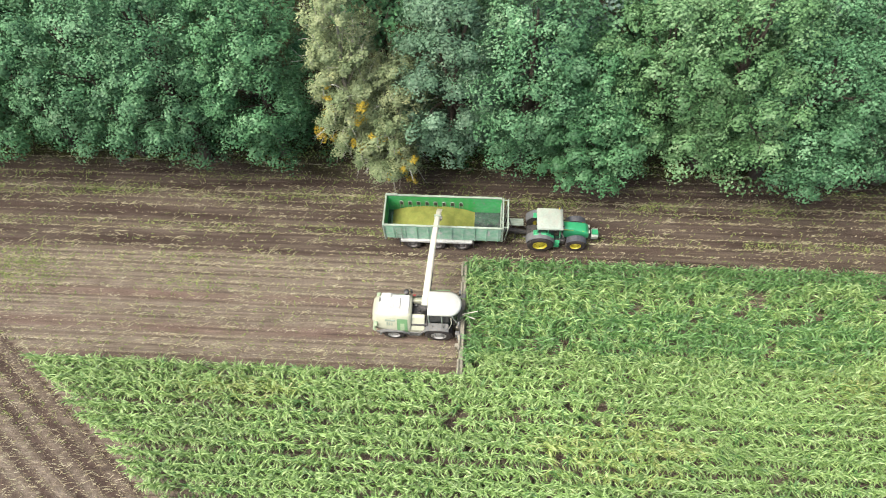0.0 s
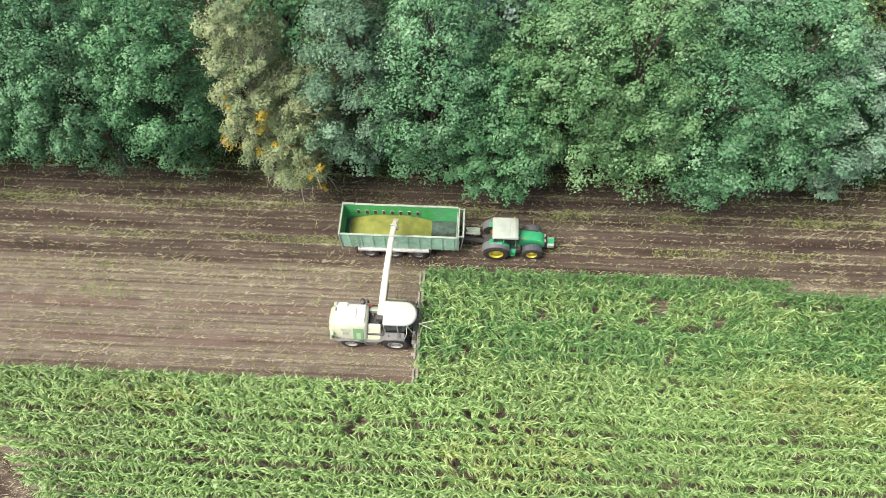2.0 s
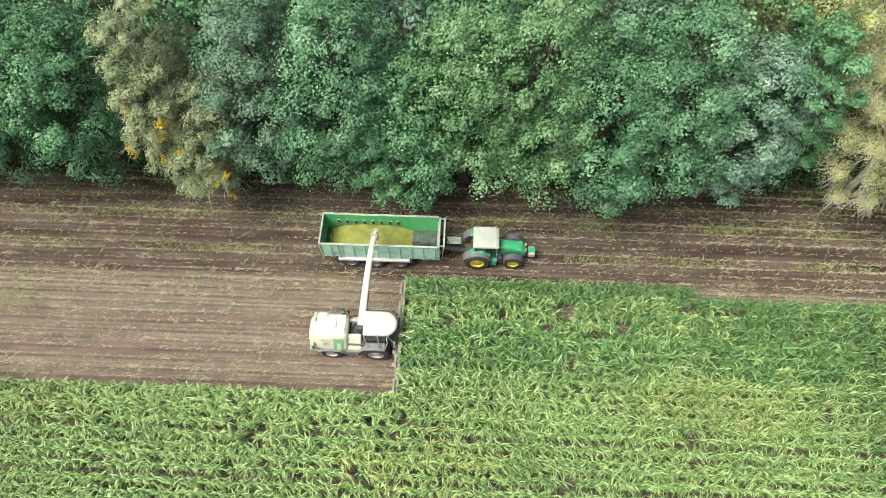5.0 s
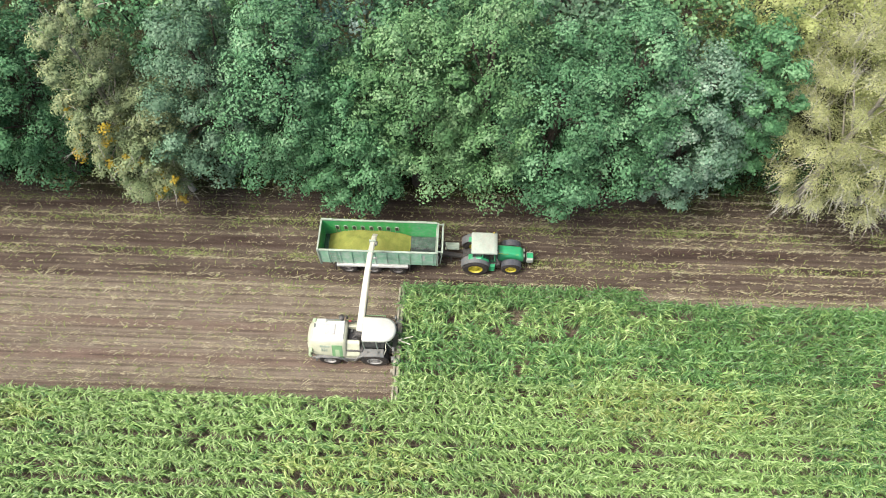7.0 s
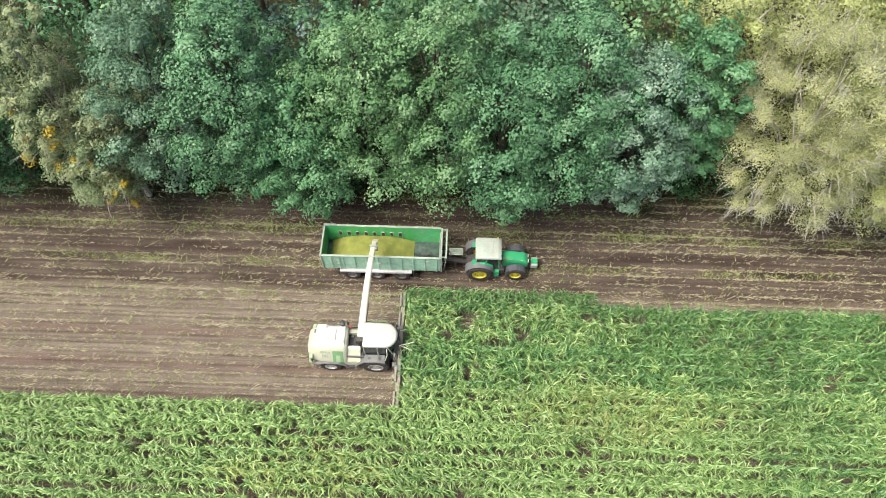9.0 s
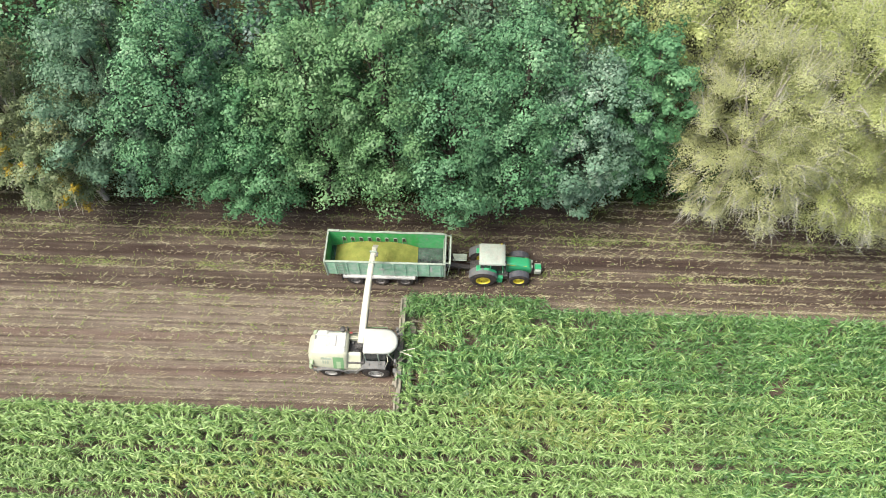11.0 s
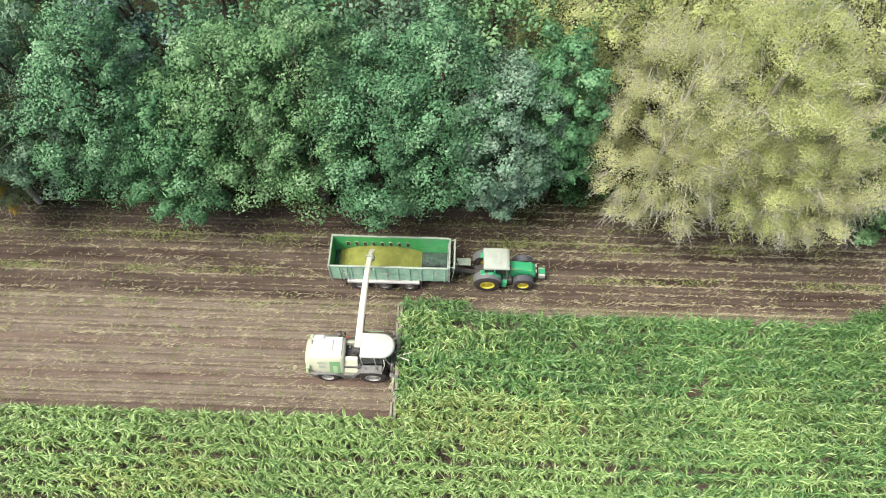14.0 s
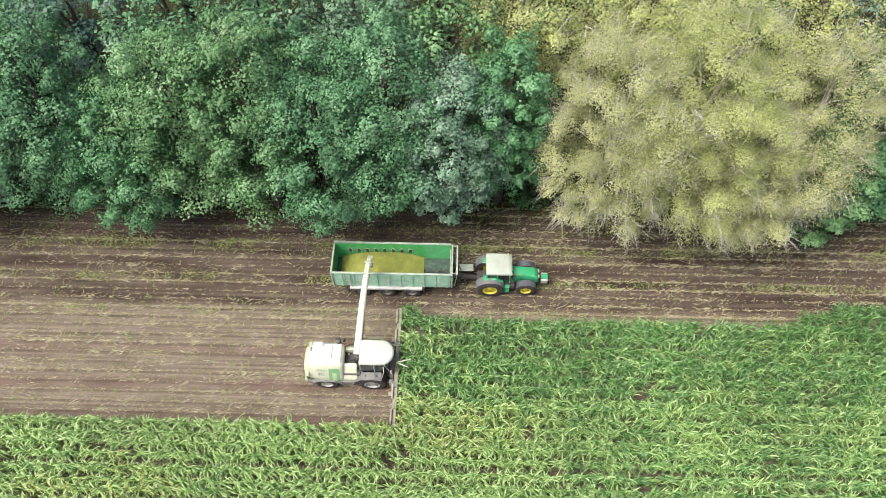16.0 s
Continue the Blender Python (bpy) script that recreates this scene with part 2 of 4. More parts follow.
def lathe(profile, seg=36, bm=None, ring=False):
    """A profile of (radius, y) turned round the y axis."""
    own = bmesh.new()
    rings = []
    for r, y in profile:
        rings.append([own.verts.new((r * math.cos(2 * math.pi * k / seg), y, r * math.sin(2 * math.pi * k / seg))) for k in range(seg)])
    for a, b in zip(rings, rings[1:]):
        for k in range(seg):
            own.faces.new((a[k], a[(k + 1) % seg], b[(k + 1) % seg], b[k]))
    if ring:
        a, b = rings[-1], rings[0]
        for k in range(seg):
            own.faces.new((a[k], a[(k + 1) % seg], b[(k + 1) % seg], b[k]))
    else:
        own.faces.new(rings[0][::-1])
        own.faces.new(rings[-1])
    return join(bm, own)


def wheel(name, parent, x, y, r, w, side, rim_mat, lugs=22, label=""):
    """A wheel on a y axle, its outer face towards side * y."""
    hub = new(name, None)
    hub.empty_display_size = 0.2
    hub.parent = parent
    hub.matrix_basis = pose(x, y, r)
    rr = r * 0.52
    h = w / 2
    bm = lathe([(rr, -h * 0.82), (rr * 1.12, -h), (r * 0.86, -h), (r * 0.965, -h * 0.78), (r * 0.985, 0), (r * 0.965, h * 0.78), (r * 0.86, h), (rr * 1.12, h), (rr, h * 0.82)], ring=True)
    for k in range(lugs):
        for s in (-1, 1):
            a = 2 * math.pi * (k + (0.5 if s > 0 else 0)) / lugs
            own = bmesh.new()
            bmesh.ops.create_cube(own, size=1.0, matrix=pose(0, 0, 0, 0, math.degrees(-a), 0) @ Matrix.Translation((r * 0.972, s * h * 0.45, 0)) @ pose(0, 0, 0, s * 38) @ Matrix.Diagonal((r * 0.05, h * 0.95, r * 0.075, 1)))
            join(bm, own)
    part("tyre", bm, M["tyre"], hub, "black ribbed rubber tyre, dusty")
    o = side
    bm = lathe([(rr * 1.01, -h * 0.8), (rr * 1.06, h * 0.97), (rr * 0.97, h * 1.0), (rr * 0.88, h * 0.72), (rr * 0.5, h * 0.62), (rr * 0.42, h * 0.8), (rr * 0.12, h * 0.82)])
    if o < 0:
        bmesh.ops.scale(bm, vec=(1, -1, 1), verts=bm.verts)
    rim = part("rim", bm, rim_mat, hub, label)
    bm = bmesh.new()
    for k in range(8):
        a = 2 * math.pi * k / 8
        c = rr * 0.62
        rod((c * math.cos(a), o * h * 0.62, c * math.sin(a)), (c * math.cos(a), o * h * 0.72, c * math.sin(a)), 0.03, 6, bm)
    part("wheel_nuts", bm, M["dark"], rim)
    return hub


def thing(name, label, category, group=""):
    e = new(name, None)
    e.empty_display_size = 0.5
    return tagged(e, label, category, group)


# ---- the ground: one sheet, worked into rows ----
ROW = 0.75
Y_H, Y_T = -3.75, 3.82
TRACKS = [(-2.45, 0.34), (-5.05, 0.36), (2.72, 0.36), (2.0, 0.16), (4.95, 0.55), (8.0, 0.3), (9.2, 0.55), (-7.4, 0.2)]
HEADLAND = lambda x, y: (x + 17.6) * 0.78 + (y + 9.0) < 0


def smooth_noise(x, y, seed, sx, sy):
    """Soft value noise from a few waves, the same at every build."""
    r = np.random.RandomState(seed)
    out = np.zeros(np.broadcast(x, y).shape)
    for k in range(9):
        fx, fy = r.uniform(-1, 1, 2)
        out = out + np.sin(2 * np.pi * (fx * x / sx + fy * y / sy) + r.uniform(0, 6.28)) * r.uniform(0.5, 1)
    return out / 3.2


def track_weight(x, y):
    w = np.zeros(np.broadcast(x, y).shape)
    for k, (ty, hw) in enumerate(TRACKS):
        yy = y + 0.10 * smooth_noise(x, 0 * x, 50 + k, 14, 1)
        wob = 0.75 + 0.35 * smooth_noise(x, y, 80 + k, 9, 3)
        w = np.maximum(w, np.clip(1.6 - np.abs(yy - ty) / hw, 0, 1) * np.clip(wob, 0, 1))
    return w


def build_ground():
    xs = np.concatenate([[-3000, -1200, -500, -220, -120, -80, -60], np.arange(-45, 96.01, 0.6), [110, 130, 170, 260, 520, 1200, 3000]])
    ys = np.concatenate([[-3000, -1200, -500, -220, -120, -70, -50, -38], np.arange(-28, 14.01, 0.094), [16, 19, 23, 30, 45, 70, 120, 220, 500, 1200, 3000]])
    X, Y = np.meshgrid(xs, ys)
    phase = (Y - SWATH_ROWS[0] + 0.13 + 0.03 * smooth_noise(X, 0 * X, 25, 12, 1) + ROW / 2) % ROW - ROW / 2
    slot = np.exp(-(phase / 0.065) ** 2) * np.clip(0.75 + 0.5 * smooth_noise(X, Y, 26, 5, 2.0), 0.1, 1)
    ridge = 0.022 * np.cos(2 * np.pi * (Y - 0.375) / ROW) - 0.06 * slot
    diag = (X + 17.6) * 0.615 + (Y + 9.0) * 0.788
    head = HEADLAND(X, Y)
    ridge = np.where(head, 0.03 * np.cos(2 * np.pi * diag / ROW), ridge)
    tr = np.where(head, np.clip(0.62 + 0.6 * np.cos(2 * np.pi * diag / 1.5) + 0.4 * smooth_noise(diag, 0 * X, 7, 4, 1), 0, 1), track_weight(X, Y))
    tr = np.maximum(tr, np.where((Y > 1.4) & ~head, np.clip(0.66 + 0.3 * smooth_noise(X, Y, 91, 10, 1.0), 0, 1), 0))
    near = (X > -50) & (X < 100) & (Y > -30) & (Y < 15)
    clod = np.random.RandomState(3).normal(0, 0.010, X.shape) + 0.02 * smooth_noise(X, Y, 11, 3, 1.2)
    Z = np.where(near, ridge * (1 - 0.7 * tr) - 0.035 * tr + clod - 0.03, 0.0)
    nx, ny = len(xs), len(ys)
    co = np.stack([X, Y, Z], -1).reshape(-1, 3)
    i = np.arange(nx * ny).reshape(ny, nx)
    quads = np.stack([i[:-1, :-1], i[:-1, 1:], i[1:, 1:], i[1:, :-1]], -1).reshape(-1, 4)
    me = mesh_of("ground", co, quads)
    a = me.attributes.new("track", "FLOAT", "POINT")
    a.data.foreach_set("value", np.clip(tr + 0.0 * X, 0, 1).ravel().astype(np.float32))
    # mask for the shade painted into the slots, besides their relief
    a = me.attributes.new("furrow_shade", "FLOAT", "POINT")
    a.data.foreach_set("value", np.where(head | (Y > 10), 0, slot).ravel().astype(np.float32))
    a = me.attributes.new("dry", "FLOAT", "POINT")
    a.data.foreach_set("value", np.where(head, 0.12, np.clip((1.7 - Y) / 0.7 + 0.3 * smooth_noise(X, Y, 23, 6, 1), 0, 1)).ravel().astype(np.float32))
    # turf of the forest edge, drawn further out to paint the crowns' shade
    shaded_turf = np.clip((Y - 9.0) / 1.6 + 0.5 * smooth_noise(X, Y, 21, 5, 2), 0, 1)
    shaded_turf = np.where(Y < -30, 0.4, shaded_turf)
    a = me.attributes.new("turf_shade", "FLOAT", "POINT")
    a.data.foreach_set("value", shaded_turf.ravel().astype(np.float32))
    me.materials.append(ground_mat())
    return tagged(new("ground", me), "brown harvested field soil with wheel tracks and stubble rows", "field", kind="structure")


def mesh_of(name, co, quads):
    me = bpy.data.meshes.new(name)
    me.vertices.add(len(co))
    me.vertices.foreach_set("co", np.ascontiguousarray(co, np.float32).ravel())
    n = quads.shape[1]
    me.loops.add(quads.size)
    me.loops.foreach_set("vertex_index", np.ascontiguousarray(quads, np.int32).ravel())
    me.polygons.add(len(quads))
    me.polygons.foreach_set("loop_start", np.arange(0, quads.size, n, dtype=np.int32))
    me.update(calc_edges=True)
    return me


def ground_mat():
    m = bpy.data.materials.new("field_soil")
    m.use_nodes = True
    nt = m.node_tree
    bs = nt.nodes["Principled BSDF"]
    bs.inputs["Roughness"].default_value = 0.95
    bs.inputs["Specular IOR Level"].default_value = 0.06
    tc = nt.nodes.new("ShaderNodeTexCoord")

    def tex(scale, detail, stretch=(1, 1, 1)):
        mp = nt.nodes.new("ShaderNodeMapping")
        mp.inputs["Scale"].default_value = stretch
        nt.links.new(tc.outputs["Object"], mp.inputs[0])
        n = nt.nodes.new("ShaderNodeTexNoise")
        n.inputs["Scale"].default_value = scale
        n.inputs["Detail"].default_value = detail
        n.inputs["Roughness"].default_value = 0.65
        nt.links.new(mp.outputs[0], n.inputs["Vector"])
        r = nt.nodes.new("ShaderNodeMapRange")
        r.inputs[1].default_value, r.inputs[2].default_value = 0.32, 0.68
        nt.links.new(n.outputs[0], r.inputs[0])
        return r.outputs[0]

    def mix(f, a, b, mode="MIX"):
        x = nt.nodes.new("ShaderNodeMix")
        x.data_type, x.blend_type = "RGBA", mode
        for sock, v in ((x.inputs[0], f), (x.inputs[6], a), (x.inputs[7], b)):
            if isinstance(v, bpy.types.NodeSocket):
                nt.links.new(v, sock)
            elif isinstance(v, tuple):
                sock.default_value = (*v, 1)
            else:
                sock.default_value = v
        return x.outputs[2]

    def attr(n):
        a = nt.nodes.new("ShaderNodeAttribute")
        a.attribute_name = n
        return a.outputs["Fac"]

    c = mix(tex(0.5, 6), toned((0.202, 0.164, 0.132)), toned((0.330, 0.277, 0.222)))
    c = mix(tex(3.0, 4, (0.10, 1, 1)), c, mix(0.5, c, toned((0.34, 0.29, 0.215))))
    # dark streaks along the rows, coloured to pass for furrow shade
    c = mix(0.85, c, mix(tex(5.0, 2, (0.012, 1, 1)), (0.60, 0.58, 0.56), (1.15, 1.15, 1.15)), "MULTIPLY")
    wet = mix(tex(1.2, 5, (0.3, 1, 1)), toned((0.055, 0.039, 0.032)), toned((0.105, 0.075, 0.061)))
    red = mix(tex(1.2, 5, (0.3, 1, 1)), toned((0.165, 0.119, 0.094)), toned((0.275, 0.202, 0.164)))
    c = mix(attr("track"), c, mix(attr("dry"), wet, red))
    # shade of the row slots, mixed into the soil as darker brown
    c = mix(attr("furrow_shade"), c, mix(0.75, c, toned((0.060, 0.045, 0.036))))
    # very dark turf colour, with the shade below the trees put in
    c = mix(attr("turf_shade"), c, mix(tex(2.0, 6), toned((0.035, 0.034, 0.018)), toned((0.08, 0.08, 0.032))))
    c = mix(0.75, c, mix(tex(14, 5), (0.55, 0.53, 0.52), (1.35, 1.33, 1.30)), "MULTIPLY")
    nt.links.new(c, bs.inputs["Base Color"])
    b = nt.nodes.new("ShaderNodeBump")
    b.inputs["Strength"].default_value, b.inputs["Distance"].default_value = 0.8, 0.05
    nt.links.new(tex(9, 6), b.inputs["Height"])
    nt.links.new(b.outputs[0], bs.inputs["Normal"])
    return m


# ---- ribbons: leaves, straw ----
def ribbons(base, az, length, width, up0, up1, lean=(0, 0), seg=4, rng=None):
    """Arched leaf blades as arrays. base: N x 3, az: heading, up0 and up1: rise at the root and at the tip in radians."""
    n = len(base)
    d = np.stack([np.cos(az), np.sin(az)], -1)
    side = np.stack([-np.sin(az), np.cos(az), np.zeros(n)], -1)
    pts = [base]
    p = base.copy()
    for k in range(seg):
        f = (k + 0.5) / seg
        e = up0 + (up1 - up0) * f ** 0.9
        step = np.stack([d[:, 0] * np.cos(e), d[:, 1] * np.cos(e), np.sin(e)], -1) * (length / seg)[:, None]
        step[:, 0] += lean[0] * f * length / seg
        step[:, 1] += lean[1] * f * length / seg
        p = p + step
        pts.append(p)
    shape = [0.65, 1.0, 0.9, 0.6, 0.06] if seg == 4 else ([0.8, 1.0, 0.6, 0.06] if seg == 3 else [0.8, 1.0, 0.2])
    co = np.zeros((n, seg + 1, 2, 3))
    for k in range(seg + 1):
        w = side * (width * shape[k] / 2)[:, None]
        tw = np.zeros((n, 3))
        if rng is not None:
            tw[:, 2] = rng.uniform(-0.4, 0.4, n) * width * shape[k]
        co[:, k, 0] = pts[k] - w - tw
        co[:, k, 1] = pts[k] + w + tw
    i = np.arange(n * (seg + 1) * 2).reshape(n, seg + 1, 2)
    quads = np.stack([i[:, :-1, 0], i[:, :-1, 1], i[:, 1:, 1], i[:, 1:, 0]], -1).reshape(-1, 4)
    return co.reshape(-1, 3), quads


def stick_stubs(p, h, r, lean):
    """Square stubs of cut stalks as arrays."""
    n = len(p)
    corner = np.array([(-1, -1), (1, -1), (1, 1), (-1, 1)]) * 1.0
    lo = np.repeat(p[:, None], 4, 1)
    lo[:, :, :2] += corner[None] * r[:, None, None]
    hi = lo + lean[:, None]
    hi[:, :, 2] += h[:, None]
    co = np.concatenate([lo, hi], 1)
    i = np.arange(n * 8).reshape(n, 8)
    f = [i[:, [0, 1, 5, 4]], i[:, [1, 2, 6, 5]], i[:, [2, 3, 7, 6]], i[:, [3, 0, 4, 7]], i[:, [4, 5, 6, 7]]]
    return co.reshape(-1, 3), np.stack(f, 1).reshape(-1, 4)


def merge(lists):
    cos, qs, o = [], [], 0
    for c, q in lists:
        cos.append(c)
        qs.append(q + o)
        o += len(c)
    return np.concatenate(cos), np.concatenate(qs)


def maize_plants(px, py, seed, leaves=10, height=2.5):
    """Maize plants at the places given: stalk and arched leaves, from the low ones in the shade up to the top."""
    r = np.random.RandomState(seed)
    n = len(px)
    row = np.round((py - SWATH_ROWS[0]) / ROW)
    odd = np.where(row % 2 > 0.5, 1.0, -1.0)
    hgt = height * (r.uniform(0.95, 1.05, n) + 0.05 * odd + 0.03 * np.sin(row * 2.4))
    turn = r.normal(0, 0.65, n)
    out = []
    base = np.stack([px, py + 0.09 * np.where(row % 4 < 1.5, 1.0, -1.0), np.full(n, -0.04)], -1)
    bend = r.normal(0, 0.05, (n, 3))
    bend[:, 2] = 0
    out.append(stick_stubs(base, hgt * 0.9, np.full(n, 0.014), bend))
    for k in range(leaves):
        f = 0.42 + 0.55 * (k / (leaves - 1)) ** 0.8
        b = base + bend * f
        b[:, 2] = hgt * f - 0.08 + r.normal(0, 0.04, n)
        az = turn + (np.pi if k % 2 else 0) + r.normal(0, 0.45, n)
        ln = r.uniform(0.66, 0.95, n) * (1.0 if k < leaves - 2 else 0.8)
        up0 = r.uniform(1.05, 1.42, n)
        up1 = r.uniform(-1.8, -0.8, n) if k < leaves - 2 else r.uniform(-1.3, 0.0, n)
        out.append(ribbons(b, az, ln, r.uniform(0.055, 0.092, n), up0, up1, lean=(0.20, -0.04), seg=3, rng=r))
    return merge(out)


def row_places(y, x0, x1, rng, step=0.17):
    x = np.arange(x0, x1, step)
    x = x + rng.uniform(-0.07, 0.07, len(x))
    x = x[rng.uniform(0, 1, len(x)) > 0.08]
    return x, y + rng.normal(0, 0.035, len(x))


GAPS = [(34.5, -1.2, 0.9, 0.7), (33.2, -2.6, 0.5, 0.5), (36.4, -3.4, 1.0, 0.6), (38.6, -2.4, 0.6, 0.5), (43.6, -1.0, 0.8, 0.5), (46.5, -1.3, 0.6, 0.5), (23.0, -10.0, 0.5, 0.35)]


def thin_out(x, y):
    keep = np.ones(len(x), bool)
    for gx, gy, rx, ry in GAPS:
        keep &= ((x - gx) / rx) ** 2 + ((y - gy) / ry) ** 2 > 1.25
    keep &= smooth_noise(x, y, 311, 1.3, 0.9) < 0.82
    return x[keep], y[keep]


SWATH_0, SWATH_1, SLICE = 13.75, 43.25, 0.5
SWATH_ROWS = [Y_H - 4.125 + ROW * k for k in range(12)]


def north_limit(x):
    """The wavering northern end of the standing crop."""
    return np.where(x < 44.0, 0.6, np.where(x < 68.5, -0.15, np.where(x < 75.0, -0.15 + (x - 68.5) * 0.14, 1.3)))


PALE = [(44.5, -8.2, 6.5, 2.2), (24.0, -13.0, 6.0, 2.0), (-2.0, -10.2, 6.0, 1.2)]


def maize_mesh(X, Y, ox, seed):
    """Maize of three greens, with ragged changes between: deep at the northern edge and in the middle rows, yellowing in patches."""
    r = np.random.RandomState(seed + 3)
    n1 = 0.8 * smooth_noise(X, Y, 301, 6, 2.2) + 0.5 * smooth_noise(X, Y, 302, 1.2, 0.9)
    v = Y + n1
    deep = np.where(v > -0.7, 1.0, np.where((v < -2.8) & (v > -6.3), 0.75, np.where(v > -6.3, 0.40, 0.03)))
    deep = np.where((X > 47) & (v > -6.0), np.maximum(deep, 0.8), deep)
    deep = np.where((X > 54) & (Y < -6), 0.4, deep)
    pale = np.zeros(len(X))
    for x, y, rx, ry in PALE:
        pale = np.maximum(pale, np.clip(1.2 - np.hypot((X - x) / rx, (Y - y) / ry) + 0.3 * n1, 0, 0.55))
    u = r.uniform(0, 1, len(X))
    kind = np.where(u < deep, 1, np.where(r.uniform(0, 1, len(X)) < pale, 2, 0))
    sets, index = [], []
    for k in range(3):
        p = kind == k
        if p.any():
            sets.append(maize_plants(X[p] - ox, Y[p], seed + k))
            index.append(np.full(len(sets[-1][1]), k, np.int32))
    co, q = merge(sets)
    me = mesh_of("maize", co, q)
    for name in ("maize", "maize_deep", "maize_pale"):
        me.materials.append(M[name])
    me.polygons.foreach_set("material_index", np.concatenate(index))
    return me


def build_maize_field():
    r = np.random.RandomState(5)
    X, Y = [], []
    for k in range(42):
        y = Y_H - 3.95 - ROW * (k + 1)
        x, yy = row_places(y, -20, 88, r, 0.175 if k < 13 else (0.3 if k < 18 else 0.8))
        keep = (x + 17.0) * 0.78 + (yy + 9.0) > 0.25
        X.append(x[keep])
        Y.append(yy[keep])
    for y in SWATH_ROWS + [SWATH_ROWS[-1] + ROW]:
        x, yy = row_places(y, SWATH_1, 90, r, 0.175)
        keep = yy < north_limit(x)
        X.append(x[keep])
        Y.append(yy[keep])
    X, Y = thin_out(np.concatenate(X), np.concatenate(Y))
    return tagged(new("maize_crop", maize_mesh(X, Y, 0, 9)), "tall green standing maize in dense rows, leaves arching", "maize", kind="stuff")


def build_swath():
    """The twelve rows that the machine takes in, in short lengths across its width."""
    out = []
    n = int(round((SWATH_1 - SWATH_0) / SLICE))
    for k in range(n):
        x0 = SWATH_0 + k * SLICE
        r = np.random.RandomState(200 + k)
        X, Y = [], []
        for y in SWATH_ROWS:
            x, yy = row_places(y, x0, x0 + SLICE - 0.02, r, 0.165)
            X.append(x)
            Y.append(yy)
        X, Y = thin_out(np.concatenate(X), np.concatenate(Y))
        me = maize_mesh(X, Y, x0, 400 + 2 * k)
        ob = tagged(new("maize_stand", me), "green standing maize taken in by the harvester header", "maize", "maize being cut", "stuff")
        ob.location = (x0, 0, 0)
        out.append((ob, x0))
    return out


def straw_amount(x, y):
    """How much chopped straw lies at a place: more between the wheel tracks."""
    a = np.where(y > 1.3, 0.08, 0.25) + 0.35 * smooth_noise(x, y, 31, 8, 1.1) + 0.25 * smooth_noise(x, y, 32, 2.0, 0.7)
    a = a + 0.45 * np.exp(-((y - 1.6) / 0.2) ** 2) + 0.4 * np.exp(-((y - 3.6) / 0.3) ** 2) + 0.6 * np.exp(-((y - 5.8) / 0.14) ** 2) + 0.3 * np.exp(-((y - 7.0) / 0.4) ** 2) + np.where((x > 46) & (y > 1), 0.22, 0)
    a = 1.6 * a * np.clip(0.6 + 1.2 * smooth_noise(x, y, 33, 1.4, 0.4), 0.05, 1.6)
    return np.clip(a * (1 - 0.85 * track_weight(x, y)), 0.02, 1)


def build_stubble():
    r = np.random.RandomState(8)
    P = []
    y = SWATH_ROWS[0]
    rows = [y + ROW * k for k in range(26)]
    for yy in rows:
        if yy > 11:
            break
        x = np.arange(-34, 88, 0.16)
        x = x + r.uniform(-0.05, 0.05, len(x))
        v = yy + r.normal(0, 0.03, len(x))
        if yy < 0.5:
            k = x < SWATH_1
        else:
            k = np.ones(len(x), bool)
        k &= ~HEADLAND(x, v)
        k &= r.uniform(0, 1, len(x)) > 0.75 * track_weight(x, v)
        P.append(np.stack([x[k], v[k], np.full(k.sum(), -0.06)], -1))
    u = np.array([0.788, -0.615])
    w = np.array([0.615, 0.788])
    for k in range(-26, 1):
        s = np.arange(-8, 22, 0.16)
        q = np.array([-17.6, -9.0]) + s[:, None] * u + (k * ROW - 0.35) * w
        ok = (q[:, 1] < -7.5) | (q[:, 0] < -20)
        q = q[ok] + r.normal(0, 0.03, (ok.sum(), 2))
        P.append(np.concatenate([q, np.full((len(q), 1), -0.06)], 1))
    p = np.concatenate(P)
    n = len(p)
    lean = r.normal(0, 0.03, (n, 3))
    lean[:, 0] += 0.03
    lean[:, 2] = 0
    co, q = stick_stubs(p, r.uniform(0.06, 0.15, n), r.uniform(0.014, 0.024, n), lean)
    me = mesh_of("stubble", co, q)
    me.materials.append(M["stub"])
    tagged(new("stubble", me), "short pale cut maize stubble in rows", "stubble", kind="stuff")


def scatter(n, seed, x0, x1, y0, y1, weight):
    r = np.random.RandomState(seed)
    x, y = r.uniform(x0, x1, n), r.uniform(y0, y1, n)
    k = r.uniform(0, 1, n) < weight(x, y)
    return x[k], y[k], r


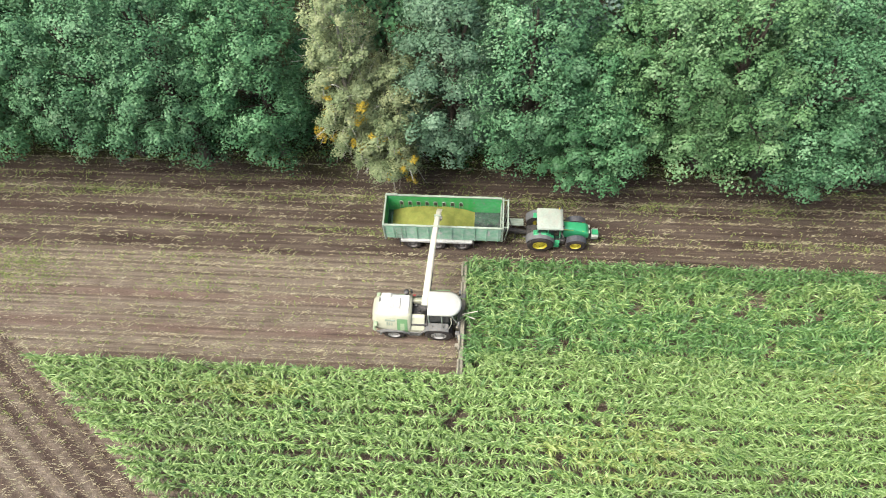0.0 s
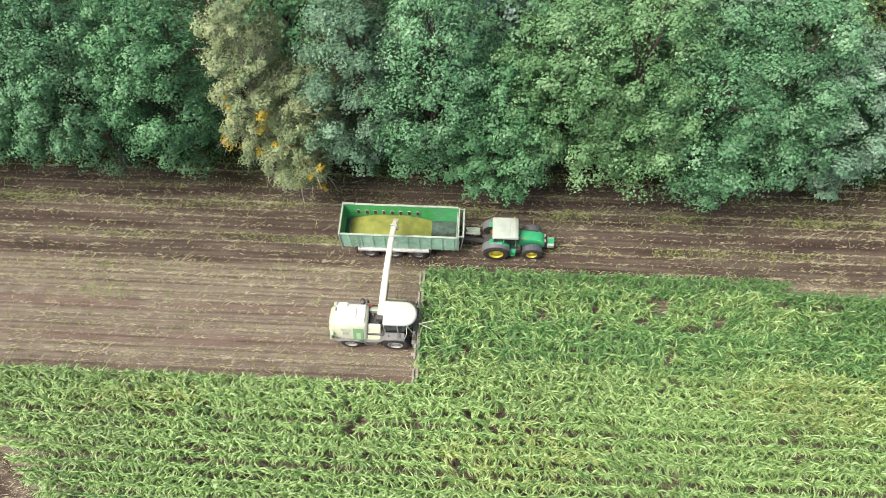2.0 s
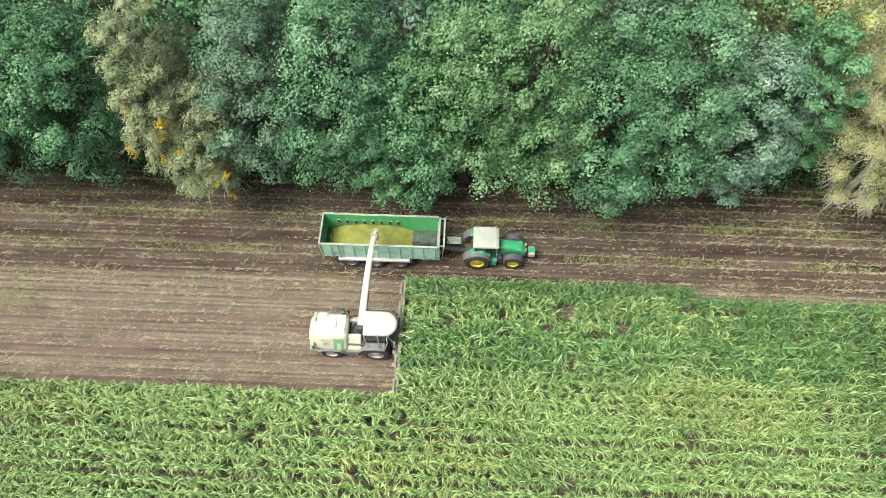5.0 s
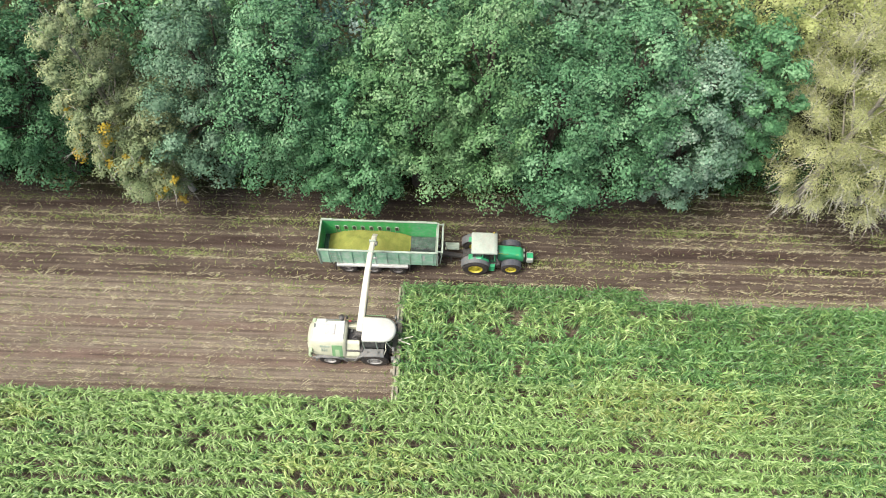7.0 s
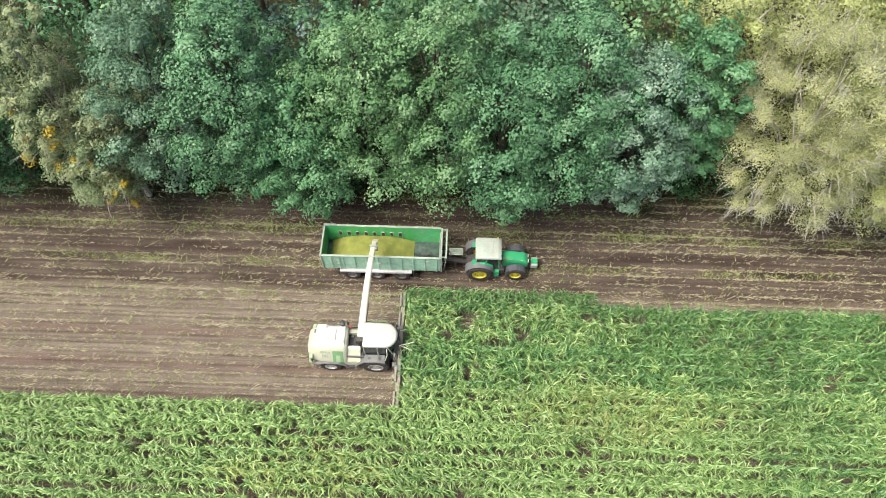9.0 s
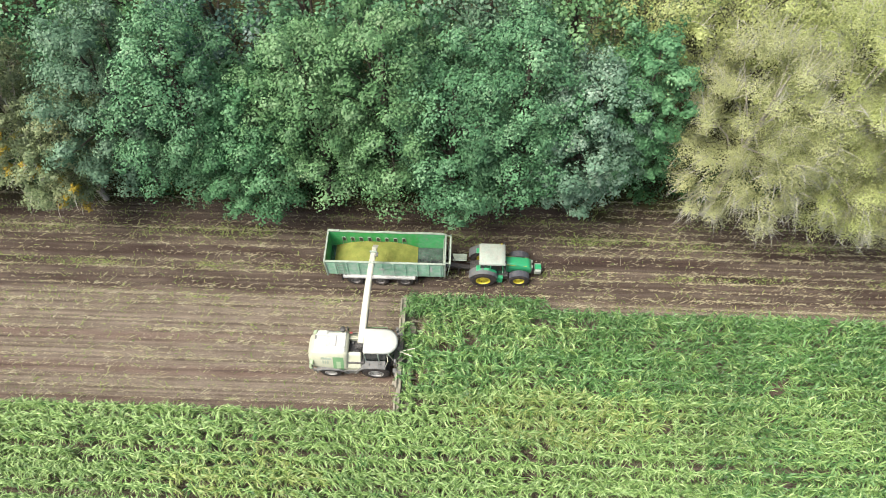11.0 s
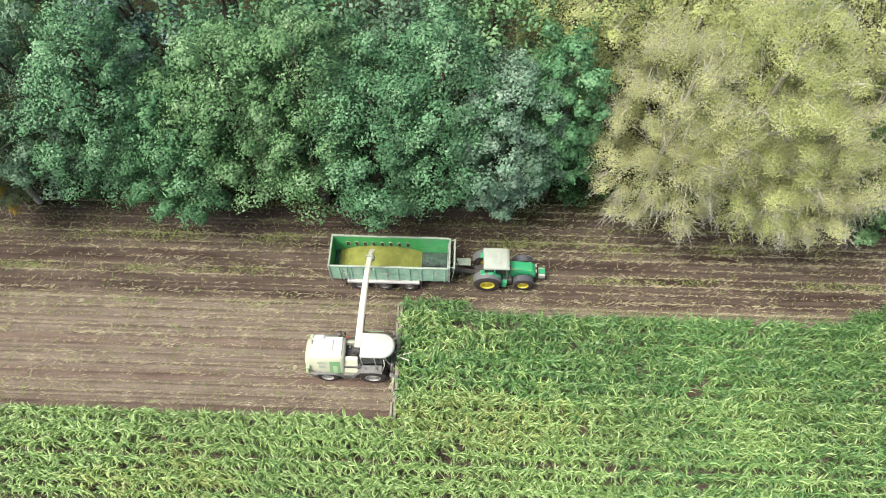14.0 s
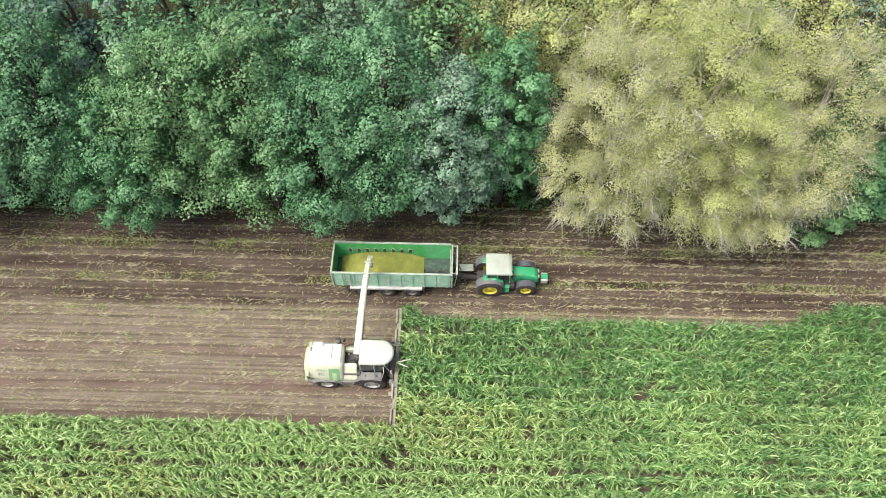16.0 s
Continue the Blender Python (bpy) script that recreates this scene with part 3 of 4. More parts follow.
def build_litter():
    x, y, r = scatter(300000, 41, -42, 92, -20, 10.8, lambda x, y: np.where(HEADLAND(x, y), 0.22, np.where((y < -8.2) | ((x > 43.2) & (y < 0)), 0, straw_amount(x, y))))
    n = len(x)
    snap = SWATH_ROWS[0] + np.round((y - SWATH_ROWS[0]) / ROW) * ROW + r.normal(0, 0.06, n)
    y = np.where((r.uniform(0, 1, n) < 0.6) & ~HEADLAND(x, y), snap, y)
    b = np.stack([x, y, r.uniform(-0.01, 0.03, n)], -1)
    az = r.choice([0, np.pi], n) + r.normal(0.2, 0.42, n)
    co, q = ribbons(b, az, r.gamma(2.2, 0.11, n) + 0.06, r.uniform(0.016, 0.042, n), r.uniform(0.0, 0.35, n), r.uniform(-0.6, 0.05, n), seg=2, rng=r)
    me = mesh_of("straw_litter", co, q)
    me.materials.append(M["straw"])
    tagged(new("straw_litter", me), "pale chopped maize straw strewn over the soil", "straw", kind="stuff")

    def weeds(x, y):
        a = np.exp(-((y - 6.9) / 0.5) ** 2) * 1.2 + 0.9 * np.exp(-((y - 3.75) / 0.3) ** 2) + 0.55 * np.exp(-((y - 8.6) / 0.5) ** 2) + 0.5 * np.exp(-((y - 0.9) / 0.3) ** 2) + 0.5 * (y > 9.8)
        g = np.clip(smooth_noise(x, y, 61, 7, 2) + 0.45, 0, 1)
        patch = np.clip(1.2 - np.hypot((x + 22) / 4.5, (y + 0.8) / 2.4), 0, 1) + 0.7 * np.clip(1.1 - np.hypot((x + 8) / 3, (y + 1.6) / 1.2), 0, 1)
        ok = ~(((y < -8.2) & ~HEADLAND(x, y)) | ((x > 43.2) & (y < 0.8)))
        return ok * np.clip(0.07 + 0.8 * a * g + patch * 0.8, 0, 0.9) * (1 - 0.7 * track_weight(x, y))
    x, y, r = scatter(200000, 43, -42, 92, -14, 12.5, weeds)
    n = len(x)
    b = np.stack([x, y, np.full(n, -0.02)], -1)
    co, q = ribbons(b, r.uniform(0, 6.28, n), r.uniform(0.14, 0.46, n), r.uniform(0.03, 0.065, n), r.uniform(0.3, 1.2, n), r.uniform(-0.8, 0.3, n), seg=2, rng=r)
    me = mesh_of("weeds", co, q)
    me.materials.append(M["weed"])
    tagged(new("weeds", me), "green weeds and grass growing between the stubble rows", "weeds", kind="stuff")


# ---- trees ----
def crown_mesh(name, blobs, per_blob, size, material, seed, up=0.5, tufts=11, spread=0.21):
    """A crown of many small leaves: clumps, each of leafy shoots with a tone of their own, and loose leaves within. blobs: N x 4 (centre, radius)."""
    r = np.random.RandomState(seed)
    n = len(blobs) * per_blob
    c = np.repeat(blobs, per_blob, 0)

    def ways(m):
        v = r.normal(0, 1, (m, 3))
        v /= np.linalg.norm(v, axis=1)[:, None]
        v[:, 2] = np.where(v[:, 2] < -0.25, -v[:, 2] * 0.6, v[:, 2])
        return v
    tv = ways(len(blobs) * tufts)
    reach = r.uniform(0.72, 1.25, len(tv))
    shade = r.uniform(0, 1, len(tv)) * 0.6 + np.repeat(r.uniform(0, 1, len(blobs)), tufts) * 0.4
    which = np.repeat(np.arange(len(blobs)), per_blob) * tufts + r.randint(0, tufts, n)
    loose = r.uniform(0, 1, n) < 0.30
    off = r.normal(0, 1, (n, 3)) * spread
    v = np.where(loose[:, None], ways(n), tv[which])
    far = np.where(loose, r.uniform(0.45, 0.9, n), reach[which])
    p = c[:, :3] + (v * far[:, None] + np.where(loose[:, None], 0, off)) * c[:, 3:4]
    nrm = v * 0.9 + np.where(loose[:, None], 0, off * 1.6) + np.array([0, -0.05, up]) + r.normal(0, 0.24, (n, 3))
    nrm /= np.linalg.norm(nrm, axis=1)[:, None]
    t = np.cross(nrm, r.normal(0, 1, (n, 3)))
    t /= np.linalg.norm(t, axis=1)[:, None]
    b = np.cross(nrm, t)
    s = (size * r.uniform(0.6, 1.3, n))[:, None]
    co = np.stack([p - t * s * 0.5, p - b * s * 0.36 + t * s * 0.05, p + t * s * 0.55, p + b * s * 0.36 + t * s * 0.05], 1)
    co[:, 1] -= nrm * s * 0.10
    co[:, 3] -= nrm * s * 0.10
    q = np.arange(n * 4).reshape(n, 4)
    me = mesh_of(name, co.reshape(-1, 3), q)
    tone = np.clip(shade[which] * 0.85 + r.uniform(-0.06, 0.15, n), 0, 1)
    me.attributes.new("tone", "FLOAT", "FACE").data.foreach_set("value", tone.astype(np.float32))
    me.materials.append(material)
    return me


def limbs_mesh(h, r0, tips, seed, bottom):
    """A leaning tapered trunk with limbs that bow towards the clumps of the crown."""
    r = random.Random(seed)
    trunk = bmesh.new()
    pts = [Vector((0, 0, -0.2)), Vector((r.uniform(-.2, .2), r.uniform(-.2, .2), h * 0.3)), Vector((r.uniform(-.4, .4), r.uniform(-.4, .4), h * 0.55)), Vector((r.uniform(-.5, .5), r.uniform(-.5, .5), h * 0.85))]
    rad = [r0 * 1.25, r0, r0 * 0.7, r0 * 0.2]
    for k in range(3):
        rod(pts[k], pts[k + 1] + (pts[k + 1] - pts[k]) * 0.02, rad[k], 9, trunk, rad[k + 1])
    limbs = []
    for tip in tips:
        limb = bmesh.new()
        limbs.append(limb)
        f = min(0.95, max(0.35, (tip[2] / h) * r.uniform(0.6, 0.8)))
        z = h * f
        k = 0 if f < 0.3 else (1 if f < 0.55 else 2)
        a = pts[k].lerp(pts[k + 1], (z - pts[k].z) / max(0.1, pts[k + 1].z - pts[k].z))
        tip = Vector(tip)
        mid = a.lerp(tip, 0.5) + Vector((r.uniform(-.4, .4), r.uniform(-.4, .4), r.uniform(0.0, .6)))
        w = r0 * r.uniform(0.25, 0.4)
        rod(a, mid, w, 6, limb, w * 0.6)
        rod(mid, tip, w * 0.6, 5, limb, w * 0.15)
        for j in range(5):
            e = tip + Vector((r.uniform(-1, 1), r.uniform(-1, 1), r.uniform(-.3, .8)))
            rod(mid.lerp(tip, r.uniform(0.4, 0.9)), e, w * 0.22, 4, limb, w * 0.05)
    return trunk, limbs


def tree(x, y, h, rx, ry, kind, seed, label, per_blob=230, size=0.27, blobs=46, low=0.28, bark="bark", cat="tree"):
    r = np.random.RandomState(seed)
    t = thing("tree", label, cat, "forest edge trees")
    t.matrix_basis = pose(x, y, 0)
    zc, rz = h * (low + 1) / 2, h * (1 - low) / 2
    k = np.arange(blobs) + 0.5
    phi = np.arccos(1 - 1.9 * k / blobs)
    th = np.pi * (1 + 5 ** 0.5) * k + r.uniform(0, 6)
    shell = r.uniform(0.70, 1.0, blobs)
    wob = 1 + 0.16 * np.sin(3 * th + seed)
    d = np.stack([np.cos(th) * np.sin(phi) * rx * shell * wob, np.sin(th) * np.sin(phi) * ry * shell * wob, zc + np.cos(phi) * rz * shell], -1)
    rad = r.uniform(0.75, 1.45, blobs) * min(rx, ry) / 4.6 * (0.86 if kind in ("yellow", "lime") else (1.25 if kind == "beige" else 1.1))
    b = np.concatenate([d, rad[:, None]], 1)
    inner = np.stack([r.uniform(-.5, .5, 10) * rx, r.uniform(-.5, .5, 10) * ry, zc + r.uniform(-.6, .5, 10) * rz, r.uniform(1.0, 1.6, 10)], -1)
    crown = new("crown", crown_mesh("crown", np.concatenate([b, inner]), per_blob, size, LEAF[kind], seed, *((0.85, 11, 0.30) if kind in ("yellow", "lime") else (0.5, 11, 0.21))))
    crown.parent = t
    if kind in ("yellow", "lime", "beige"):
        m = {"yellow": 26, "lime": 16, "beige": 4}[kind]
        c = np.repeat(b, m, 0)
        n = len(c)
        v = c[:, :3] - np.array([0, 0, zc - 2.0])
        v = v / np.linalg.norm(v, axis=1)[:, None] + r.normal(0, 0.45, (n, 3))
        az = np.arctan2(v[:, 1], v[:, 0])
        up = np.clip(np.arctan2(v[:, 2], np.hypot(v[:, 0], v[:, 1])), -0.6, 1.2)
        root = c[:, :3] + r.normal(0, 0.35, (n, 3)) * c[:, 3:4]
        co, q = ribbons(root, az, r.uniform(0.6, 2.0, n), r.uniform(0.022, 0.046, n), up, up + r.normal(0, 0.9, n), seg=3, rng=r)
        me = mesh_of("twig_spray", co, q)
        me.materials.append(M["twig"])
        tw = new("twig_spray", me)
        tw.parent = t
        tagged(tw, "bare pale twigs standing out of the crown", kind="stuff")
    if kind == "beige":
        ob = np.stack([r.uniform(-0.8, 0.9, 12) * rx, r.uniform(-0.95, -0.5, 12) * ry, h * r.uniform(0.32, 0.72, 12), r.uniform(0.25, 0.5, 12)], -1)
        oc = new("orange_clump", crown_mesh("orange_clump", ob, 90, 0.16, LEAF["orange"], seed + 5))
        oc.parent = t
        tagged(oc, "bright orange autumn leaves")
    trunk, limbs = limbs_mesh(h, (0.22 + h * 0.010) * (0.62 if kind in ("yellow", "lime", "beige") else 1), [tuple(v) for v in d[:: max(1, blobs // 13)] * np.array([0.9, 0.9, 0.97])], seed, low)
    part("trunk", trunk, M[bark], t)
    for limb in limbs:
        part("limb", limb, M[bark], t)
    return t


OAK = "broad green oak with dense clumped crown at the forest edge"
TREES = [
    # x, y, height, rx, ry, leaves
    (-36, 11.5, 18.5, 5.0, 6.2, "oak_deep"), (-28.5, 11.0, 18.5, 4.6, 5.8, "oak"), (-21.5, 11.5, 19, 4.6, 6.2, "oak_deep"), (-15, 10.8, 18, 4.3, 5.8, "oak"),
    (-9.3, 10.6, 18.8, 4.2, 6.2, "oak"), (-2.6, 11.3, 18.0, 4.3, 5.8, "oak_deep"),
    (4.4, 10.8, 18.0, 2.3, 4.8, "beige"), (7.6, 9.8, 12.5, 2.6, 4.6, "beige"), (12.0, 11.6, 18.0, 3.9, 5.8, "grey_oak"),
    (17.6, 11.0, 18.8, 4.4, 5.8, "oak"), (22.0, 10.2, 14.0, 3.6, 5.8, "oak_deep"), (26.6, 11.2, 18.2, 4.3, 5.8, "oak_fresh"), (31.8, 11.0, 19.2, 4.4, 6.2, "oak_fresh"),
    (36.8, 10.4, 17.0, 4.4, 6.6, "oak"), (41.6, 11.0, 19.0, 4.4, 6.2, "oak"), (46.4, 10.2, 16.2, 3.4, 5.4, "grey"), (50.2, 12.0, 17.5, 2.8, 5.0, "oak_deep"),
    (57.8, 10.0, 19.0, 4.6, 6.6, "yellow"), (63.4, 10.4, 21.0, 5.0, 7.0, "lime"), (67.4, 9.0, 14.0, 3.8, 5.8, "yellow"), (71.2, 10.8, 18.0, 4.4, 6.4, "yellow"),
    (74.6, 9.8, 12.0, 2.6, 4.6, "oak_fresh"), (77.6, 11.6, 18.0, 4.6, 5.8, "oak_deep"), (85.5, 11.0, 18.5, 4.8, 6.0, "oak"), (93.0, 11.4, 18.5, 4.8, 6.0, "oak_deep"),
]


def build_forest():
    names = {"oak": OAK, "oak_deep": "dark green broadleaf tree with dense crown at the forest edge", "oak_fresh": "fresh green oak with pale leaf tips at the forest edge",
             "grey": "silvery grey-green broadleaf tree at the forest edge", "beige": "fading beige-green tree with orange leaves at the forest edge",
             "yellow": "yellowing tree with thin crown and bare pale twigs", "lime": "tall tree turning yellow-green with bare pale twigs", "grey_oak": OAK, "blue": "blue-green tree inside the forest"}
    for k, (x, y, h, rx, ry, kind) in enumerate(TREES):
        thin = kind in ("yellow", "lime")
        tree(x, y, h, rx, ry, kind, 100 + k, names[kind], per_blob=160 if x < -24 or x > 90 else (860 if thin else (480 if kind == "beige" else 400)), size=0.102 if thin else (0.155 if kind == "beige" else 0.195 if x > -24 else 0.28),
             bark="pale_bark" if thin or kind == "beige" else "bark", blobs=84 if thin else 66, low=0.12 if thin else 0.13)
    back = []
    for k in range(21):
        x = -40 + k * 6.6 + random.Random(k).uniform(-1.2, 1.2)
        kind = ["oak_deep", "oak", "blue", "oak_fresh", "grey_oak", "oak", "lime"][k % 7]
        y = 17.3 + random.Random(k + 70).uniform(-1.2, 1.6)
        kin = [0, 5, 2, 1, 3, 4, 6, 0, 3, 2, 1, 5, 4, 3, 6, 6, 6, 6, 2, 1, 5]
        if k == 6:
            x, y = 52.5 + 6.6, 18.0
        if k < 7:
            back.append(tree(x, y, 19.5, 4.6, 5.0, kind, 300 + k, names[kind], per_blob=130 if kind != "lime" else 300, blobs=40, size=0.30 if kind != "lime" else 0.17))
        else:
            copy_thing(back[kin[k]], pose(x, y, 0, 0, 0, 50 * k))
    for k in range(9):
        copy_thing(back[k % 6], pose(-46 + k * 17, 27.5 + (k % 3), 0, 0, 0, 77 * k))
    # shrubs under the crowns
    r = np.random.RandomState(77)
    bl = np.stack([r.uniform(-42, 92, 230), r.uniform(10.6, 14.5, 230), r.uniform(0.2, 2.2, 230), r.uniform(0.6, 1.3, 230)], -1)
    ob = new("undergrowth", crown_mesh("undergrowth", bl, 130, 0.22, LEAF["bush"], 78))
    tagged(ob, "dark green shrubs and brambles under the forest edge", "shrubs", kind="stuff")


# ---- the forage harvester ----
def build_harvester():
    t = thing("forage_harvester", "cream and light green forage harvester with raised spout cutting maize", "harvester")
    # engine hood, rear to the left
    bm = bmesh.new()
    rings = []
    for x, w, top in ((-4.80, 0.72, 2.30), (-4.74, 0.92, 2.52), (-4.58, 1.08, 2.72), (-4.3, 1.20, 2.86), (-3.8, 1.30, 2.97), (-3.0, 1.36, 3.04), (-2.2, 1.37, 3.07), (-1.95, 1.36, 3.02)):
        half = [(1.0, 1.25), (1.0, 1.76), (0.90, 2.05), (0.80, 2.34), (0.69, top - 0.34), (0.61, top - 0.14), (0.48, top - 0.04), (0.25, top)]
        ring = [(w * f, min(z, top - 0.02 * j)) for f, z, j in ((f, z, 8 - k) for k, (f, z) in enumerate(half))]
        rings.append([bm.verts.new((x, -y, z)) for y, z in ring] + [bm.verts.new((x, y, z)) for y, z in ring[::-1]])
    for p, q in zip(rings, rings[1:]):
        for k in range(len(p)):
            bm.faces.new((p[k], p[(k + 1) % len(p)], q[(k + 1) % len(p)], q[k]))
    bm.faces.new(rings[0])
    bm.faces.new(rings[-1][::-1])
    hood = part("engine_hood", bm, M["cream"], t, "cream engine hood with rounded shoulders", True)
    bm = slab([(-4.35, 2.7), (-4.3, 2.90), (-3.8, 3.02), (-2.1, 3.12), (-2.02, 2.7)], -0.62, 0.78, 0.06, 3)
    for v in bm.verts:
        if v.co.x < -4.0:
            v.co.y *= 0.90
    deck = part("hood_top", bm, M["white"], hood, "white hood top with raised ribs")
    part("hood_grille", slab([(-3.7, 3.0), (-3.68, 3.06), (-2.75, 3.155), (-2.73, 3.05)], -0.35, 0.5, 0.015, 1), M["rim_white"], deck)
    part("hood_pod", slab([(-4.2, 2.9), (-4.1, 3.12), (-3.5, 3.17), (-3.3, 3.0)], 0.5, 0.88, 0.06, 2), M["white"], deck)
    part("hood_pod", slab([(-4.2, 2.9), (-4.1, 3.05), (-3.2, 3.14), (-3.0, 3.0)], -0.46, -0.3, 0.05, 2), M["white"], deck)
    for y in (-0.36, 0.55):
        part("hood_rib", rod((-4.15, y, 3.0), (-2.15, y, 3.18), 0.05, 8), M["white"], hood)
    part("air_intake", lathe([(0.17, -0.2), (0.19, -0.1), (0.19, 0.15), (0.05, 0.2)], 18), M["dark"], t).matrix_basis = pose(-2.35, 0.92, 3.28, 90)
    part("exhaust", rod((-2.0, 1.0, 3.0), (-2.0, 1.0, 3.45), 0.08, 12), M["dark"], t)
    part("hood_vent", box(-4.32, -4.2, 0.25, 0.55, 2.85, 2.99, 0.03), M["grey"], hood)
    # rear guard
    bm = box(-5.12, -4.86, -1.25, 1.25, 0.85, 1.25, 0.1, 3)
    rod((-5.0, -1.15, 1.2), (-4.75, -1.15, 2.1), 0.05, 8, bm)
    rod((-5.0, 1.15, 1.2), (-4.75, 1.15, 2.1), 0.05, 8, bm)
    box(-4.98, -4.7, -1.3, 1.3, 1.95, 2.2, 0.08, 3, bm)
    for v in bm.verts:
        if abs(v.co.y) > 0.5:
            v.co.x += 0.75 * (abs(v.co.y) - 0.5)
        v.co.x -= 0.2
    part("rear_guard", bm, M["pale_lime"], t, "pale green rear bumper guard")
    # side panels, south and north
    for s in (-1, 1):
        a, b = sorted((s * 1.30, s * 1.42))
        def wedge(x0, x1, prof, bevel=0.02):
            """A cross-section in y, z drawn along x, on this side of the machine."""
            own = bmesh.new()
            a = [own.verts.new((x0, s * y, z)) for y, z in prof]
            b = [own.verts.new((x1, s * y, z)) for y, z in prof]
            own.faces.new(a)
            own.faces.new(b[::-1])
            for k in range(len(prof)):
                own.faces.new((a[k], b[k], b[(k + 1) % len(prof)], a[(k + 1) % len(prof)]))
            bmesh.ops.recalc_face_normals(own, faces=own.faces)
            bmesh.ops.bevel(own, geom=own.edges[:], offset=bevel, segments=1, affect="EDGES")
            return own
        skin = [(1.39, 1.3), (1.39, 1.77), (0.965, 2.70), (0.88, 2.66), (1.30, 1.74), (1.30, 1.3)]
        part("green_stripe", wedge(-2.95, -2.2, skin, 0.008), M["lime"], t, "light green side stripe panel")
        inner = [(1.40, 1.6), (1.40, 1.78), (1.15, 2.33), (1.10, 2.30), (1.36, 1.77), (1.36, 1.6)]
        part("mark_plate", wedge(-2.72, -2.42, inner, 0.005), M["pale_lime"], t)
        part("front_panel", wedge(-2.15, -0.98, [(1.37, 1.3), (1.37, 1.76), (0.74, 2.62), (0.5, 2.72), (0.45, 2.3), (1.0, 1.3)], 0.05), M["cream"], t, "cream side panel before the cab")
        for k in range(3):
            part("louvre", wedge(-3.70 + 0.17 * k, -3.63 + 0.17 * k, [(1.23, 2.10), (1.13, 2.32), (1.00, 2.28), (1.10, 2.06)], 0.004), M["rail"], t)
        part("lettering_bar", wedge(-3.8, -3.1, [(1.06, 2.47), (1.00, 2.59), (0.90, 2.56), (0.96, 2.44)], 0.003), M["rail"], t)
        part("skirt", wedge(-4.5, -2.1, [(1.40, 1.0), (1.40, 1.32), (1.30, 1.32), (1.30, 1.0)], 0.02), M["grey"], t)
        # fenders
        a, b = sorted((s * 0.95, s * 1.50))
        part("rear_fender", slab([(-4.3, 0.85), (-4.2, 1.32), (-3.8, 1.62), (-2.55, 1.62), (-2.1, 1.25), (-1.9, 0.9), (-2.05, 0.85), (-2.3, 1.3), (-2.7, 1.5), (-3.7, 1.5), (-4.05, 1.25), (-4.15, 0.85)], a, b, 0.02, 1), M["grey"], t)
        part("front_fender", slab([(-1.5, 0.95), (-1.25, 1.6), (-0.8, 2.08), (0.2, 2.2), (0.75, 2.05), (0.72, 1.95), (0.15, 2.1), (-0.7, 1.98), (-1.12, 1.5), (-1.38, 0.95)], a, b, 0.02, 1), M["grey"], t)
        part("sill_box", box(-2.1, -1.25, *sorted((s * 1.0, s * 1.42)), 0.75, 1.35, 0.06), M["grey"], t)
    # deck, feed unit and turret behind the cab
    part("chassis", box(-4.6, 1.2, -0.75, 0.75, 0.75, 1.5, 0.08), M["dark"], t)
    part("service_deck", box(-1.95, -0.75, -1.15, 1.15, 1.5, 2.2, 0.06), M["dark"], t, "dark service deck behind the cab")
    part("turret", rod((-1.0, 0, 2.1), (-1.0, 0, 2.95), 0.34, 20), M["dark"], t)
    for k in range(5):
        part("deck_fitting", box(-1.75 + 0.12 * (k % 3), -1.6 + 0.12 * (k % 3), -0.9 + 0.38 * k, -0.72 + 0.38 * k, 2.2, 2.35 + 0.05 * (k % 2), 0.02), M["grey" if k % 2 else "dark"], t)
    part("warning_plate", box(-1.9, -1.7, 0.78, 0.92, 2.85, 2.9, 0.005), M["red"], t)
    # cab
    cab = part("cab", slab([(-0.7, 1.5), (-0.72, 3.35), (0.95, 3.4), (1.35, 2.6), (1.15, 1.5)], -0.86, 0.86, 0.06, 2), M["glass"], t, "tinted glass cab")
    for y in (-0.87, 0.87):
        for p, q in (((-0.68, y, 1.5), (-0.7, y, 3.4)), ((1.28, y, 2.3), (0.98, y, 3.4)), ((0.25, y, 1.5), (0.25, y, 3.4))):
            part("cab_pillar", rod(p, q, 0.05, 8), M["rail"], cab)
    own = bmesh.new()
    outline = [(-0.75, -0.80), (-0.68, -0.90), (0.75, -0.90)] + [(0.75 + 0.86 * math.sin(a), -0.90 * math.cos(a)) for a in [k * math.pi / 12 for k in range(1, 12)]] + [(0.75, 0.90), (-0.68, 0.90), (-0.75, 0.80)]
    lo = [own.verts.new((x, y, 3.42)) for x, y in outline]
    mi = [own.verts.new((x * 1.01, y * 1.01, 3.6)) for x, y in outline]
    hi = [own.verts.new((0.3 + (x - 0.3) * 0.86, y * 0.84, 3.76)) for x, y in outline]
    n = len(outline)
    own.faces.new(lo[::-1])
    own.faces.new(hi)
    for a, b in ((lo, mi), (mi, hi)):
        for k in range(n):
            own.faces.new((a[k], a[(k + 1) % n], b[(k + 1) % n], b[k]))
    bmesh.ops.bevel(own, geom=[e for e in own.edges if e.verts[0] in hi and e.verts[1] in hi], offset=0.06, segments=2, affect="EDGES")
    part("cab_roof", own, M["white"], t, "rounded cream white cab roof", True)
    for y in (-1.2, 1.2):
        part("mirror_arm", rod((1.05, y * 0.75, 3.2), (1.45, y, 3.0), 0.025, 6), M["dark"], t)
        part("mirror", box(1.38, 1.52, y - 0.14, y + 0.14, 2.55, 3.05, 0.03), M["grey"], t)
